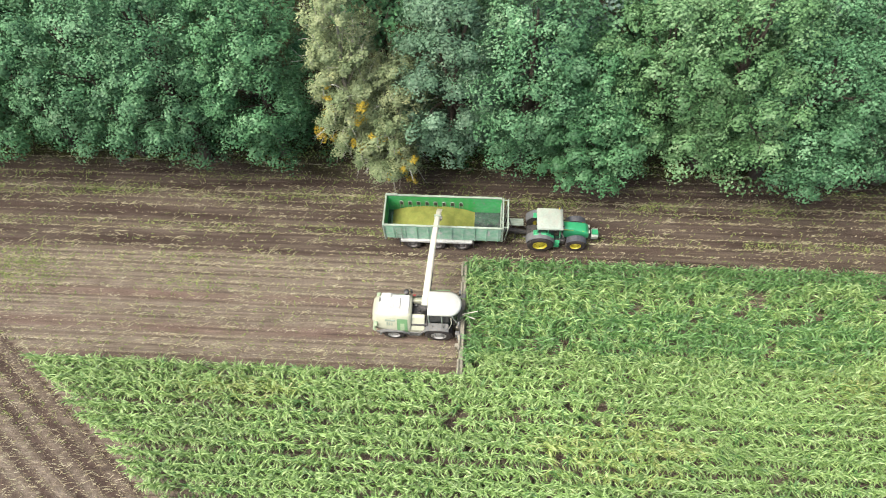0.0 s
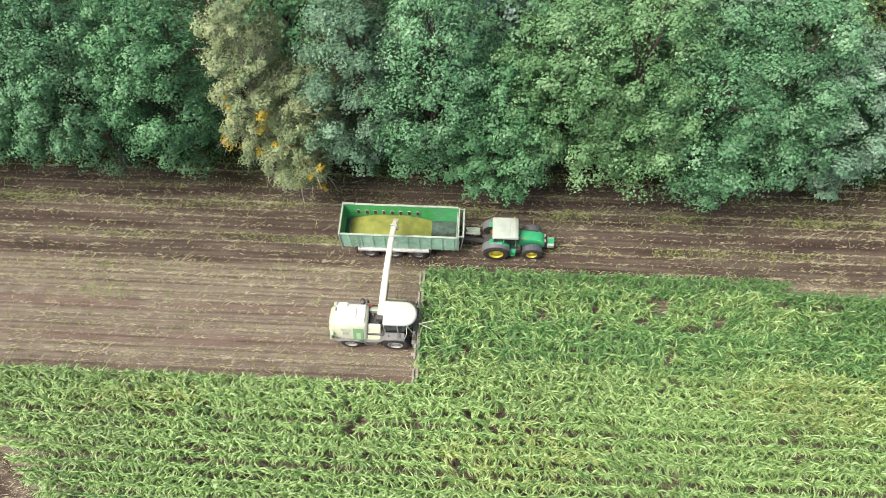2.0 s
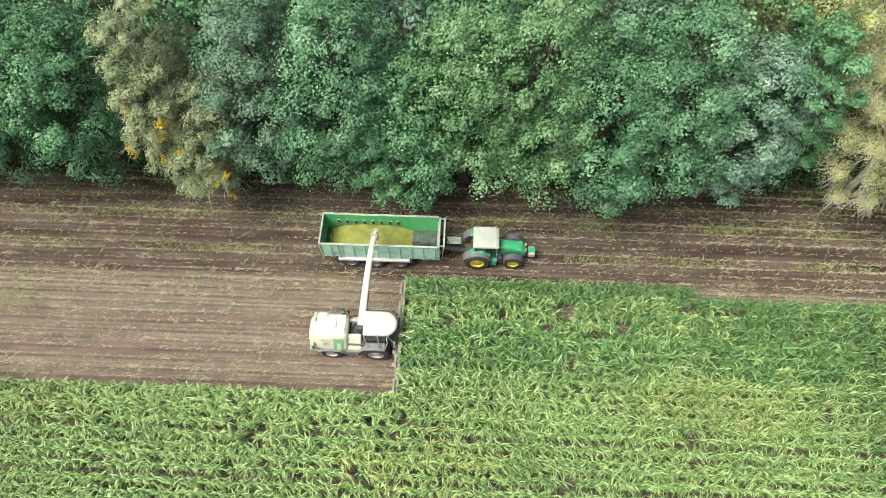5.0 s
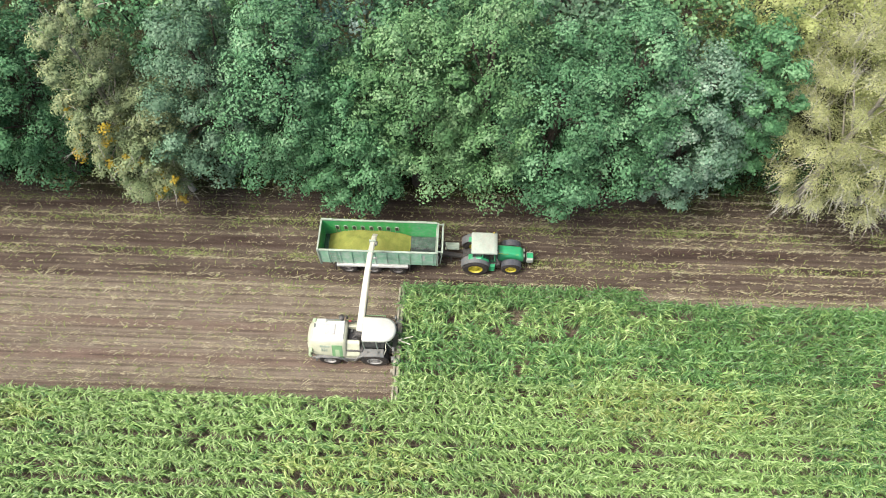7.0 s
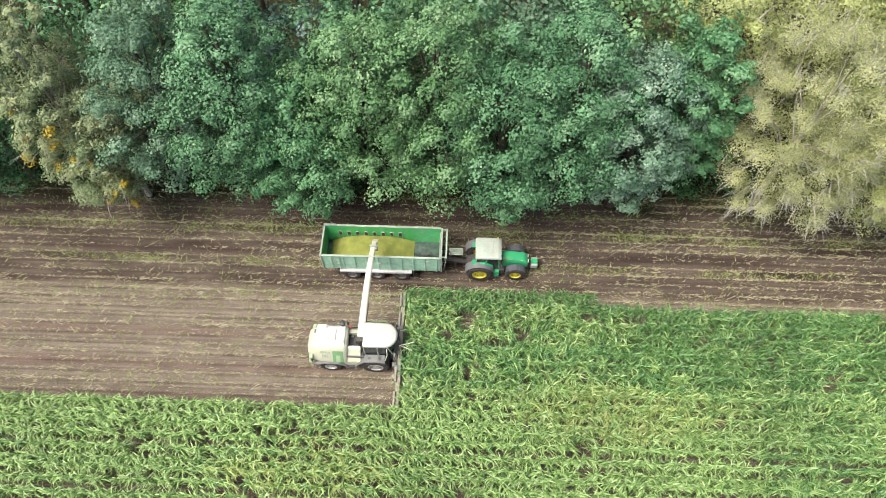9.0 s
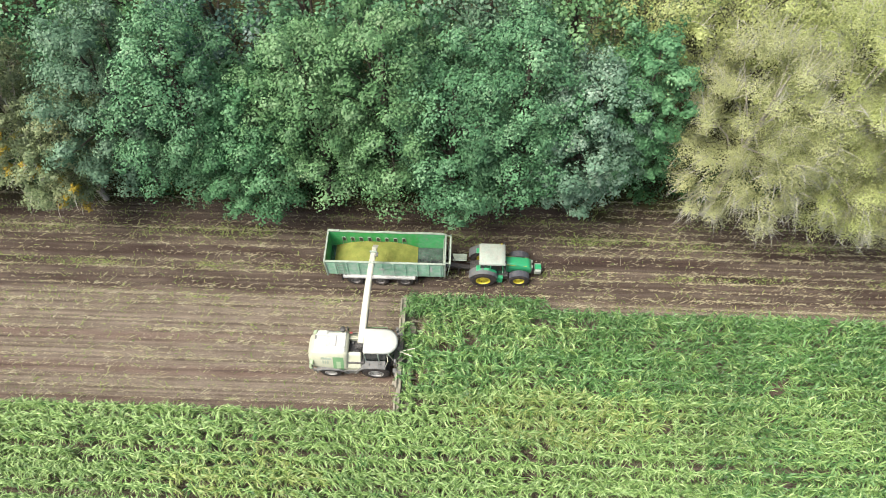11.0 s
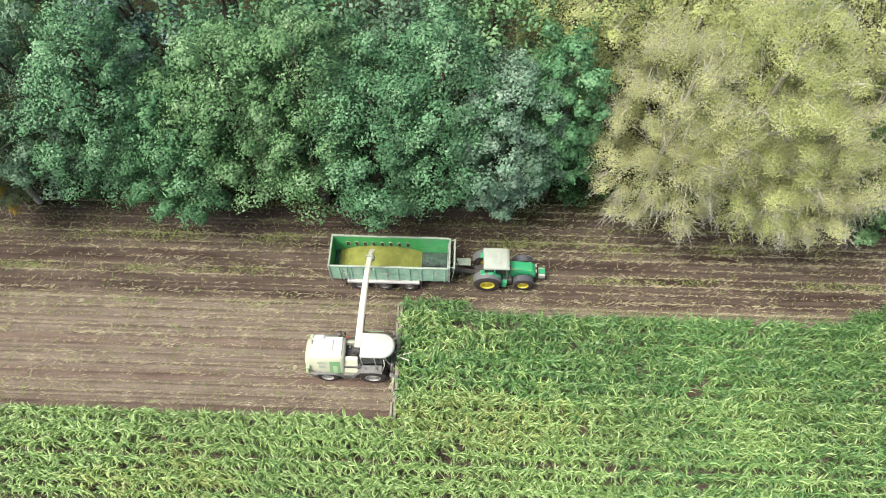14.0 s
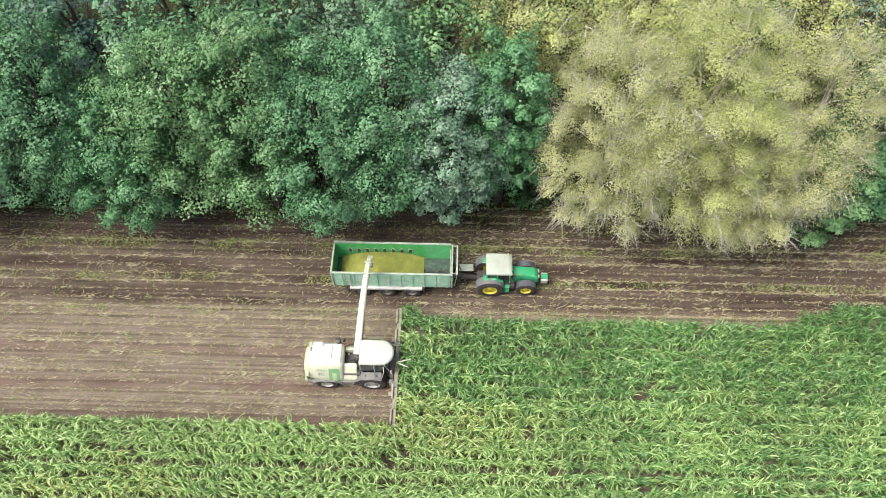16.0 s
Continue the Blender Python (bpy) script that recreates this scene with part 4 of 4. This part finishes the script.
    # access ladder and rail on the south side
    for k in range(4):
        part("ladder_step", box(-0.35, 0.3, -1.46, -1.2, 0.8 + 0.32 * k, 0.84 + 0.32 * k, 0.01), M["grey"], t)
    for x in (-0.4, 0.35):
        part("ladder_rail", rod((x, -1.46, 0.7), (x, -1.2, 2.4), 0.03, 6), M["grey"], t)
    part("platform", box(-0.75, 0.7, -1.35, -0.9, 2.05, 2.12, 0.02), M["grey"], t)
    part("hand_rail", rod((0.75, -1.3, 2.1), (0.95, -1.25, 3.0), 0.03, 6), M["spout"], t)
    part("hand_rail", rod((0.95, -1.25, 3.0), (0.9, -0.9, 3.25), 0.03, 6), M["spout"], t)
    for p, q in (((-0.7, 1.3, 2.1), (-0.7, 1.3, 2.9)), ((0.7, 1.35, 2.1), (0.7, 1.35, 2.9)), ((-0.7, 1.3, 2.9), (0.7, 1.35, 2.9))):
        part("north_rail", rod(p, q, 0.03, 6), M["lime"], t)
    part("north_platform", box(-0.75, 0.75, 0.9, 1.4, 2.05, 2.12, 0.02), M["grey"], t)
    # header: twelve rows wide, folded in three
    head = part("header_beam", box(1.52, 1.86, -4.5, 4.5, 0.85, 1.42, 0.06), M["steel"], t, "worn olive-grey maize header, nine metres wide")
    part("header_trough", slab([(1.72, 0.25), (1.74, 0.95), (1.95, 0.85), (2.45, 0.35), (2.5, 0.2)], -4.5, 4.5, 0.03, 1), M["steel"], head)
    part("feed_house", slab([(0.7, 0.6), (0.75, 1.35), (1.6, 1.45), (1.6, 0.4)], -0.55, 0.55, 0.05), M["steel"], t)
    for y in (-1.55, 1.55):
        part("fold_hinge", box(1.35, 1.85, y - 0.2, y + 0.2, 0.9, 1.5, 0.05), M["grey"], head)
        part("fold_ram", rod((1.5, y * 0.3, 1.4), (1.5, y * 1.0, 1.45), 0.05, 8), M["dark"], head)
    for k in range(6):
        y = -3.75 + 1.5 * k
        part("cutting_drum", rod((2.2, y, 0.28), (2.2, y, 0.62), 0.55, 24, None, 0.45), M["steel"], head)
    for k in range(13):
        y = -4.5 + 0.75 * k
        part("row_divider", rod((2.3, y, 0.5), (3.25, y, 0.12), 0.12, 8, None, 0.02), M["lime" if k in (0, 12) else "steel"], head)
    for y0 in (-4.4, -2.6, 1.6, 3.2):
        part("header_shield", box(1.42, 1.58, y0, y0 + 1.1, 0.8, 1.6, 0.04), M["steel"], head)
    for k, y in enumerate((-2.2, -1.3, -0.75, 0.6, 1.1)):
        part("drive_box", box(1.2, 1.6, y - 0.15, y + 0.15, 0.8, 1.35 + 0.1 * (k % 2), 0.04), M["grey" if k % 2 else "steel"], head)
    part("guide_post", rod((1.72, -0.25, 1.3), (1.72, -0.25, 2.42), 0.035, 8), M["spout"], head)
    for a in ((2.75, -0.05, 2.6), (2.6, -0.62, 2.5)):
        part("crop_guide", rod((1.7, -0.25, 2.4), a, 0.035, 8), M["spout"], head, "pale yellow crop guide prong")
    wheels = []
    for s in (-1, 1):
        wheels.append((wheel("front_wheel", t, 0, s * 1.12, 1.02, 0.72, s, M["rim_white"], 20, "pale painted rim"), 1.02, 0, s * 1.12))
        wheels.append((wheel("rear_wheel", t, -3.25, s * 1.15, 0.80, 0.58, s, M["rim_white"], 18, "pale painted rim"), 0.80, -3.25, s * 1.15))
    # spout: rises from the turret and arches over to its flap
    sp = bmesh.new()
    L = 6.75
    last = None
    for k in range(13):
        f = k / 12
        y = f * L
        z = 0.25 + 1.95 * math.sin(min(1, f * 1.12) * math.pi / 2) - (0.25 * max(0, f - 0.88) / 0.12)
        w, d = 0.25 - 0.07 * f, 0.26 - 0.1 * f
        ring = [sp.verts.new(v) for v in ((-w, y, z - d), (w, y, z - d), (w, y, z), (w * 0.6, y, z + 0.07), (-w * 0.6, y, z + 0.07), (-w, y, z))]
        if last:
            for j in range(6):
                sp.faces.new((last[j], last[(j + 1) % 6], ring[(j + 1) % 6], ring[j]))
        else:
            sp.faces.new(ring[::-1])
        last = ring
    sp.faces.new(last)
    spout = part("spout", sp, M["spout"], t, "long pale cream discharge spout")
    flap = part("spout_flap", slab([(-0.19, 0), (0.19, 0), (0.19, 0.03), (-0.19, 0.03)], 0, 0.55, 0.01), M["spout"], spout)
    flap.matrix_basis = pose(0, L - 0.05, 2.0, -38)
    part("spout_turret", rod((0, 0, -0.1), (0, 0, 0.18), 0.30, 20), M["dark"], spout)
    part("spout_ram", rod((0.22, 0.4, 0.3), (0.22, 2.3, 0.85), 0.04, 8), M["dark"], spout)
    for y in (L - 0.5, L - 1.4):
        part("spout_clamp", box(-0.26, 0.26, y - 0.06, y + 0.06, 1.85, 2.3, 0.02), M["rail"], spout)
    part("flap_motor", box(0.18, 0.34, L - 0.75, L - 0.45, 1.95, 2.2, 0.03), M["grey"], spout)
    return t, wheels, spout


# ---- the tractor ----
def build_tractor():
    t = thing("tractor", "green tractor with dusty pale roof and yellow rims pulling the trailer", "tractor")
    hood = part("hood", slab([(1.35, 1.05), (1.35, 2.12), (2.6, 2.02), (3.45, 1.82), (3.72, 1.5), (3.72, 1.0)], -0.50, 0.50, 0.10, 3, None, (1.5, 0.25)), M["tgreen"], t, "glossy green engine hood", True)
    for y in (-0.36, 0.36):
        part("hood_stripe", rod((1.6, y, 2.02), (3.3, y, 1.83), 0.025, 6), M["rim_yellow"], hood)
    part("grille", box(3.68, 3.78, -0.38, 0.38, 1.05, 1.5, 0.03), M["dark"], hood)
    for y in (-0.24, 0.24):
        part("headlight", box(3.70, 3.79, y - 0.12, y + 0.12, 1.52, 1.64, 0.02), M["rail"], hood)
    part("front_frame", box(1.2, 3.9, -0.35, 0.35, 0.6, 1.05, 0.06), M["dark"], t)
    part("front_hitch", box(3.75, 4.05, -0.28, 0.28, 0.55, 1.0, 0.05), M["dark"], t)
    part("front_weight", box(3.98, 4.52, -0.38, 0.38, 0.62, 1.12, 0.09, 3), M["troof"], t, "pale green front ballast weight")
    part("weight_frame", box(4.0, 4.5, -0.22, 0.22, 1.12, 1.2, 0.03), M["tgreen"], t)
    part("transmission", box(-0.65, 1.4, -0.42, 0.42, 0.6, 1.3, 0.08), M["dark"], t)
    part("rear_axle", rod((0, -0.85, 1.02), (0, 0.85, 1.02), 0.17, 14), M["dark"], t)
    part("front_axle", rod((2.77, -0.75, 0.75), (2.77, 0.75, 0.75), 0.11, 12), M["dark"], t)
    cab = part("cab", slab([(-0.35, 1.35), (-0.28, 2.75), (1.35, 2.75), (1.55, 1.5), (1.4, 1.3)], -0.80, 0.80, 0.05, 2), M["glass"], t, "tinted glass cab")
    for y in (-0.81, 0.81):
        for p, q in (((-0.34, y, 1.4), (-0.28, y, 2.8)), ((1.5, y, 1.5), (1.35, y, 2.8)), ((0.5, y, 1.4), (0.5, y, 2.8))):
            part("cab_pillar", rod(p, q, 0.045, 8), M["tgreen"], cab)
    roof = part("cab_roof", slab([(-0.36, 2.78), (-0.40, 2.9), (-0.25, 3.04), (1.35, 3.04), (1.62, 2.9), (1.58, 2.78)], -0.93, 0.93, 0.07, 3, None, (2.9, 0.5)), M["troof"], t, "dusty pale green cab roof", True)
    part("roof_hatch", box(0.1, 0.95, -0.5, 0.5, 3.03, 3.07, 0.02), M["troof"], roof)
    part("beacon", rod((1.3, 0.80, 3.0), (1.3, 0.80, 3.2), 0.05, 10), M["rim_yellow"], roof)
    for s in (-1, 1):
        a, b = sorted((s * 0.62, s * 1.28))
        arc = [(1.16 * math.cos(q), 1.02 + 1.16 * math.sin(q)) for q in [radians(v) for v in (20, 32, 44, 56, 68, 80, 92, 104, 116, 128, 140, 152, 165)]]
        arc2 = [(1.10 * math.cos(q), 1.02 + 1.10 * math.sin(q)) for q in [radians(v) for v in (165, 152, 140, 128, 116, 104, 92, 80, 68, 56, 44, 32, 20)]]
        part("rear_fender", slab(arc + arc2, a, b, 0.015, 1), M["fender"], t, "grey plastic fender")
        a, b = sorted((s * 0.55, s * 0.98))
        part("fender_top", slab([(-0.6, 2.0), (-0.55, 2.12), (0.4, 2.22), (1.0, 1.75), (0.95, 1.6), (0.35, 2.08)], a, b, 0.03), M["tgreen"], t)
        a, b = sorted((s * 0.62, s * 1.12))
        arc = [(2.77 + 0.90 * math.cos(q), 0.77 + 0.90 * math.sin(q)) for q in [radians(v) for v in (30, 45, 60, 75, 90, 105, 120, 135, 150)]]
        arc2 = [(2.77 + 0.85 * math.cos(q), 0.77 + 0.85 * math.sin(q)) for q in [radians(v) for v in (150, 135, 120, 105, 90, 75, 60, 45, 30)]]
        part("front_fender", slab(arc + arc2, a, b, 0.015, 1), M["fender_dark"], t, "grey plastic fender")
        for k in range(3):
            part("step", box(1.05, 1.5, *sorted((s * 0.85, s * 1.12)), 0.5 + 0.32 * k, 0.55 + 0.32 * k, 0.01), M["tgreen"], t)
        part("fuel_tank", box(0.95, 1.95, *sorted((s * 0.45, s * 0.88)), 0.55, 1.15, 0.08), M["dark"], t)
        part("mirror_arm", rod((1.45, s * 0.8, 2.5), (1.6, s * 1.25, 2.45), 0.02, 6), M["dark"], t)
        part("mirror", box(1.55, 1.64, *sorted((s * 1.15, s * 1.38)), 2.15, 2.55, 0.03), M["dark"], t)
    part("exhaust", rod((1.62, -0.62, 1.6), (1.62, -0.62, 2.95), 0.07, 12), M["dark"], t)
    part("rear_linkage", box(-1.0, -0.5, -0.45, 0.45, 0.55, 1.1, 0.05), M["dark"], t)
    for y in (-0.42, 0.42):
        part("lift_arm", rod((-0.5, y, 0.9), (-1.25, y, 0.75), 0.05, 8), M["dark"], t)
    wheels = []
    for s in (-1, 1):
        wheels.append((wheel("rear_wheel", t, 0, s * 0.99, 1.02, 0.66, s, M["rim_yellow"], 22, "bright yellow rim"), 1.02, 0, s * 0.99))
        wheels.append((wheel("front_wheel", t, 2.77, s * 0.87, 0.78, 0.54, s, M["rim_yellow"], 20, "bright yellow rim"), 0.78, 2.77, s * 0.87))
    return t, wheels


# ---- the trailer ----
def build_trailer():
    """Origin on the ground below the rear axle of the tractor."""
    t = thing("forage_trailer", "green three-axle forage trailer with pale rails, part filled with chopped maize", "trailer")
    x0, x1, zb, zt, zn = -11.95, -3.05, 1.42, 3.35, 3.5
    hw = 1.28
    part("floor", box(x0, x1, -1.2, 1.2, zb, zb + 0.08, 0.01), M["bed"], t, "wet bare steel trailer floor")
    part("south_wall", box(x0 + 0.05, x1, -hw, -hw + 0.06, zb, zt, 0.012), M["trside"], t, "green side wall, pale reflections put into its colour")
    part("north_wall", box(x0 + 0.05, x1, hw - 0.06, hw, zb, zn, 0.012), M["trgreen"], t, "green side wall")
    part("front_wall", box(x1 - 0.06, x1, -hw + 0.06, hw - 0.06, zb, zt - 0.35, 0.012), M["rail"], t)
    part("tailgate", box(x0, x0 + 0.07, -hw, hw, zb, zt, 0.012), M["trgreen"], t, "green hinged tailgate")
    # side posts and pressed swages
    for k in range(10):
        x = x0 + 0.75 + k * 0.88
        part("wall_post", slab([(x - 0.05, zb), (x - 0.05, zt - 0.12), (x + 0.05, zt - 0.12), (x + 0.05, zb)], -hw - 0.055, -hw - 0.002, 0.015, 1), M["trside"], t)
        part("wall_post", slab([(x - 0.05, zb), (x - 0.05, zn - 0.12), (x + 0.05, zn - 0.12), (x + 0.05, zb)], hw + 0.002, hw + 0.055, 0.015, 1), M["trgreen"], t)
    # inner ribs with rounded heads
    for k in range(8):
        x = x0 + 1.15 + k * 0.66
        bm = bmesh.new()
        prev = None
        for j in range(9):
            a = math.pi * j / 8
            p = (x + 0.14 * math.cos(a), hw - 0.09, 2.72 + 0.14 * math.sin(a))
            if prev:
                rod(prev, p, 0.036, 5, bm)
            prev = p
        rod((x + 0.14, hw - 0.09, 2.72), (x + 0.14, hw - 0.09, 1.55), 0.028, 5, bm)
        rod((x - 0.14, hw - 0.09, 2.72), (x - 0.14, hw - 0.09, 1.55), 0.028, 5, bm)
        part("sight_loop", bm, M["rail"], t, "pale arched brace on the inner wall")
        part("sight_slot", box(x - 0.12, x + 0.12, hw - 0.075, hw - 0.062, 2.30, 2.77, 0), M["dark"], t)
    for k in range(2):
        part("window_plate", box(x1 - 2.2 + 0.75 * k, x1 - 2.05 + 0.75 * k, hw - 0.08, hw - 0.062, 2.75, 2.95, 0), M["lime"], t)
    # rails
    part("south_rail", box(x0, x1 + 0.02, -hw - 0.07, -hw + 0.09, zt, zt + 0.09, 0.02), M["rail"], t)
    top = [(x0, zn + 0.17), (x0 + 0.9, zn + 0.17)] + [(x0 + 0.95 + (x1 - x0 - 0.95) * k / 9, zn + 0.09 + 0.03 * math.sin(k * 1.9)) for k in range(10)]
    bm = slab(top + [(x1, zn), (x0, zn)], hw - 0.08, hw + 0.08, 0.015, 1)
    part("north_rail", bm, M["rail"], t, "dented pale top rail")
    part("rear_rail", box(x0 - 0.03, x0 + 0.10, -hw - 0.06, hw + 0.06, zt + 0.09, zt + 0.19, 0.02), M["rail"], t)
    for y in (-hw, hw):
        part("corner_post", box(x0 - 0.05, x0 + 0.08, y - 0.07, y + 0.07, zb - 0.2, zt + 0.09, 0.02), M["rail"], t)
    # headboard frame
    for y in (-hw + 0.02, hw - 0.02):
        part("headboard_post", box(x1 + 0.04, x1 + 0.16, y - 0.07, y + 0.07, zb, zt + 0.12, 0.02), M["rail"], t)
        part("headboard_stay", rod((x1 + 0.12, y * 0.94, zt + 0.12), (x1 + 0.5, y * 0.94, zt + 0.10), 0.045, 8), M["rail"], t)
    part("headboard_bar", box(x1 + 0.04, x1 + 0.16, -hw, hw, zt + 0.12, zt + 0.24, 0.02), M["rail"], t)
    part("headboard_bar", box(x1 + 0.42, x1 + 0.54, -hw, hw, zt + 0.06, zt + 0.16, 0.02), M["rail"], t)
    for y in (-1.26, -0.42, 0.42, 1.26):
        part("front_brace", rod((x1 + 0.48, y, zt + 0.08), (x1 + 0.3, y * 0.9, zb), 0.035, 6), M["rail"], t)
    for y in (0.1, 0.22):
        part("hose", rod((x1 + 0.55, y, zb + 1.2), (x1 + 0.85, y, zb - 0.1), 0.025, 6), M["dark"], t)
    # chassis and running gear
    for y in (-0.5, 0.5):
        part("frame_rail", box(x0 + 0.3, x1 + 0.2, y - 0.08, y + 0.08, 1.1, 1.4, 0.02), M["chassis"], t)
    for s in (-1, 1):
        part("wheel_guard", box(-10.75, -5.2, *sorted((s * 1.22, s * 1.48)), 1.28, 1.38, 0.03), M["chassis"], t, "long pale mudguard over the wheels")
        part("guard_skirt", box(-10.75, -5.2, *sorted((s * 1.44, s * 1.485)), 1.16, 1.28, 0.01), M["chassis"], t)
        for x in (-10.85, -5.1):
            part("mud_flap", box(x - 0.03, x + 0.03, *sorted((s * 0.95, s * 1.46)), 0.55, 1.25, 0.01), M["dark"], t)
    part("name_plate", box(-7.9, -7.5, -hw - 0.075, -hw - 0.06, 2.35, 2.6, 0.01), M["bar"], t)
    part("letter_bar", box(-4.05, -3.9, -hw - 0.014, -hw - 0.003, 2.2, 2.9, 0), M["bar"], t)
    part("ladder", box(x0 + 0.95, x0 + 1.0, -hw - 0.11, -hw - 0.07, zb, zt - 0.15, 0.005), M["rail"], t)
    part("ladder", box(x0 + 1.35, x0 + 1.40, -hw - 0.11, -hw - 0.07, zb, zt - 0.15, 0.005), M["rail"], t)
    for k in range(4):
        part("rung", box(x0 + 0.95, x0 + 1.4, -hw - 0.10, -hw - 0.075, zb + 0.25 + 0.42 * k, zb + 0.29 + 0.42 * k, 0.005), M["rail"], t)
    part("drawbar", slab([(x1 - 0.3, 0.95), (x1 - 0.3, 1.35), (x1 + 0.6, 1.2), (-0.75, 0.78), (-0.75, 0.6)], -0.16, 0.16, 0.03), M["dark"], t)
    part("hitch_eye", rod((-0.85, 0, 0.72), (-0.62, 0, 0.72), 0.07, 10), M["dark"], t)
    for y in (-0.28, 0.0, 0.28):
        part("tool_tray_bar", box(-2.35, -1.35, 0.36 + y * 0.7, 0.46 + y * 0.7, 1.62, 1.70, 0.02), M["rail"], t)
        part("tray_leg", rod((-1.85 + y, 0.3, 1.1), (-1.85 + y, 0.38, 1.56), 0.035, 6), M["dark"], t)
    part("tool_tray", box(-2.4, -1.3, 0.10, 0.72, 1.55, 1.60, 0.015), M["rail"], t, "pale slatted tray on the drawbar")
    part("jack", rod((-1.9, -0.35, 0.35), (-1.9, -0.35, 1.25), 0.06, 10), M["dark"], t)
    for y in (-1.0, 1.0):
        part("tail_lamp", box(x0 - 0.09, x0 - 0.05, y - 0.15, y + 0.15, 1.0, 1.12, 0.01), M["red"], t)
    wheels = []
    for x in (-9.85, -7.93, -6.02):
        part("axle", rod((x, -1.0, 0.66), (x, 1.0, 0.66), 0.09, 10), M["dark"], t)
        for s in (-1, 1):
            wheels.append((wheel("wheel", t, x, s * 1.16, 0.66, 0.56, s, M["rim_grey"], 20, "grey dusty rim"), 0.66, x, s * 1.16))
    return t, wheels


def build_heap():
    """The load: a mound of chopped maize, high in the middle, ending before the bare front of the bed."""
    xs, ys = np.linspace(-11.5, -5.1, 90), np.linspace(-1.19, 1.19, 34)
    X, Y = np.meshgrid(xs, ys)
    u = (X + 8.25) / 3.1
    edge = np.clip((1 - np.abs(u) ** 3.0), 0, 1)
    r = np.random.RandomState(14)
    Z = 0.02 + edge * (0.62 + 0.34 * np.exp(-((X + 8.6) / 1.5) ** 2 - (Y / 0.9) ** 2) + 0.22 * np.exp(-((X + 7.2) / 1.0) ** 2 - (Y / 0.9) ** 2))
    Z = Z + edge * (0.05 * smooth_noise(X, Y, 15, 1.1, 0.9) + r.normal(0, 0.012, X.shape))
    ny, nx = X.shape
    co = np.stack([X, Y, Z], -1).reshape(-1, 3)
    i = np.arange(nx * ny).reshape(ny, nx)
    q = np.stack([i[:-1, :-1], i[:-1, 1:], i[1:, 1:], i[1:, :-1]], -1).reshape(-1, 4)
    me = mesh_of("chopped_maize_load", co, q)
    me.materials.append(M["silage"])
    me.polygons.foreach_set("use_smooth", [True] * len(me.polygons))
    return tagged(new("chopped_maize_load", me), "yellow-green mound of chopped maize lying in the trailer", "chopped maize", kind="stuff")


build_ground()
maize = build_maize_field()
swath = build_swath()
build_stubble()
build_litter()
build_forest()
harvester, harvester_wheels, spout = build_harvester()
tractor, tractor_wheels = build_tractor()
trailer, trailer_wheels = build_trailer()
heap = build_heap()

# seconds and the place along the row of the harvester's front axle, and of the tractor's rear axle
HARVESTER_X = [(0, 11.71), (0.5, 12.66), (1, 13.60), (1.5, 14.51), (2, 15.39), (2.5, 16.29), (3, 17.20), (3.5, 18.11), (4, 19.0), (6.5, 23.52), (7, 24.45), (7.5, 25.38), (8, 26.33), (8.5, 27.25),
               (9, 28.17), (11.5, 32.77), (12, 33.68), (12.5, 34.56), (13, 35.44), (13.5, 36.37), (14, 37.30), (14.5, 38.22), (15, 39.17), (15.5, 40.10), (16, 41.0)]
TRACTOR_X = [(0, 19.06), (0.5, 19.98), (1, 20.87), (1.5, 21.73), (2, 22.58), (2.5, 23.46), (3, 24.36), (3.5, 25.27), (4, 26.18), (6.5, 30.67), (7, 31.61), (7.5, 32.57), (8, 33.56), (8.5, 34.55),
             (9, 35.52), (11.5, 40.43), (12, 41.40), (12.5, 42.38), (13, 43.37), (13.5, 44.40), (14, 45.46), (14.5, 46.50), (15, 47.50), (15.5, 48.49), (16, 49.47)]


def along(rows, t):
    return float(np.interp(t, [r[0] for r in rows], [r[1] for r in rows]))


def when(rows, x):
    return float(np.interp(x, [r[1] for r in rows], [r[0] for r in rows]))


def motions():
    walk(harvester, [(t, pose(x, Y_H, 0)) for t, x in HARVESTER_X])
    walk(tractor, [(t, pose(x, Y_T, 0)) for t, x in TRACTOR_X])
    walk(trailer, [(t, pose(x, Y_T, 0)) for t, x in TRACTOR_X])
    walk(heap, [(t, pose(x, Y_T, 1.50 + 0.008 * t)) for t, x in TRACTOR_X])
    # the spout swings a little to follow the trailer
    walk(spout, [(t, pose(-1.0, 0, 2.9, 0, 0, a)) for t, a in ((0, -5.6), (4, -5.0), (7, -5.2), (9, -4.9), (12, -4.6), (14, -4.4), (16, -4.4))])
    for rows, wheels in ((HARVESTER_X, harvester_wheels), (TRACTOR_X, tractor_wheels), (TRACTOR_X, trailer_wheels)):
        for hub, r, x, y in wheels:
            start = along(rows, 0)
            walk(hub, [(k * 0.4, pose(x, y, r, 0, math.degrees((along(rows, k * 0.4) - start) / r), 0)) for k in range(41)])
    # each length of the crop stands until the header takes it in
    for ob, x0 in swath:
        t = when(HARVESTER_X, x0 - 1.95)
        a, b = max(0.0, round(t, 2)), min(16.0, round(t + 0.4, 2))
        rows = [(0, pose(x0, 0, 0))]
        if a > 0.1:
            rows.append((a, pose(x0, 0, 0)))
        if b > a + 0.1:
            d = -3.2 * min(1, (b - a) / 0.4)
            rows.append((b, pose(x0 + 0.25, 0, d)))
        if b < 15.9:
            rows.append((16, pose(x0 + 0.25, 0, -3.2)))
        walk(ob, rows if len(rows) > 1 else rows + [(16, pose(x0, 0, 0))])


motions()
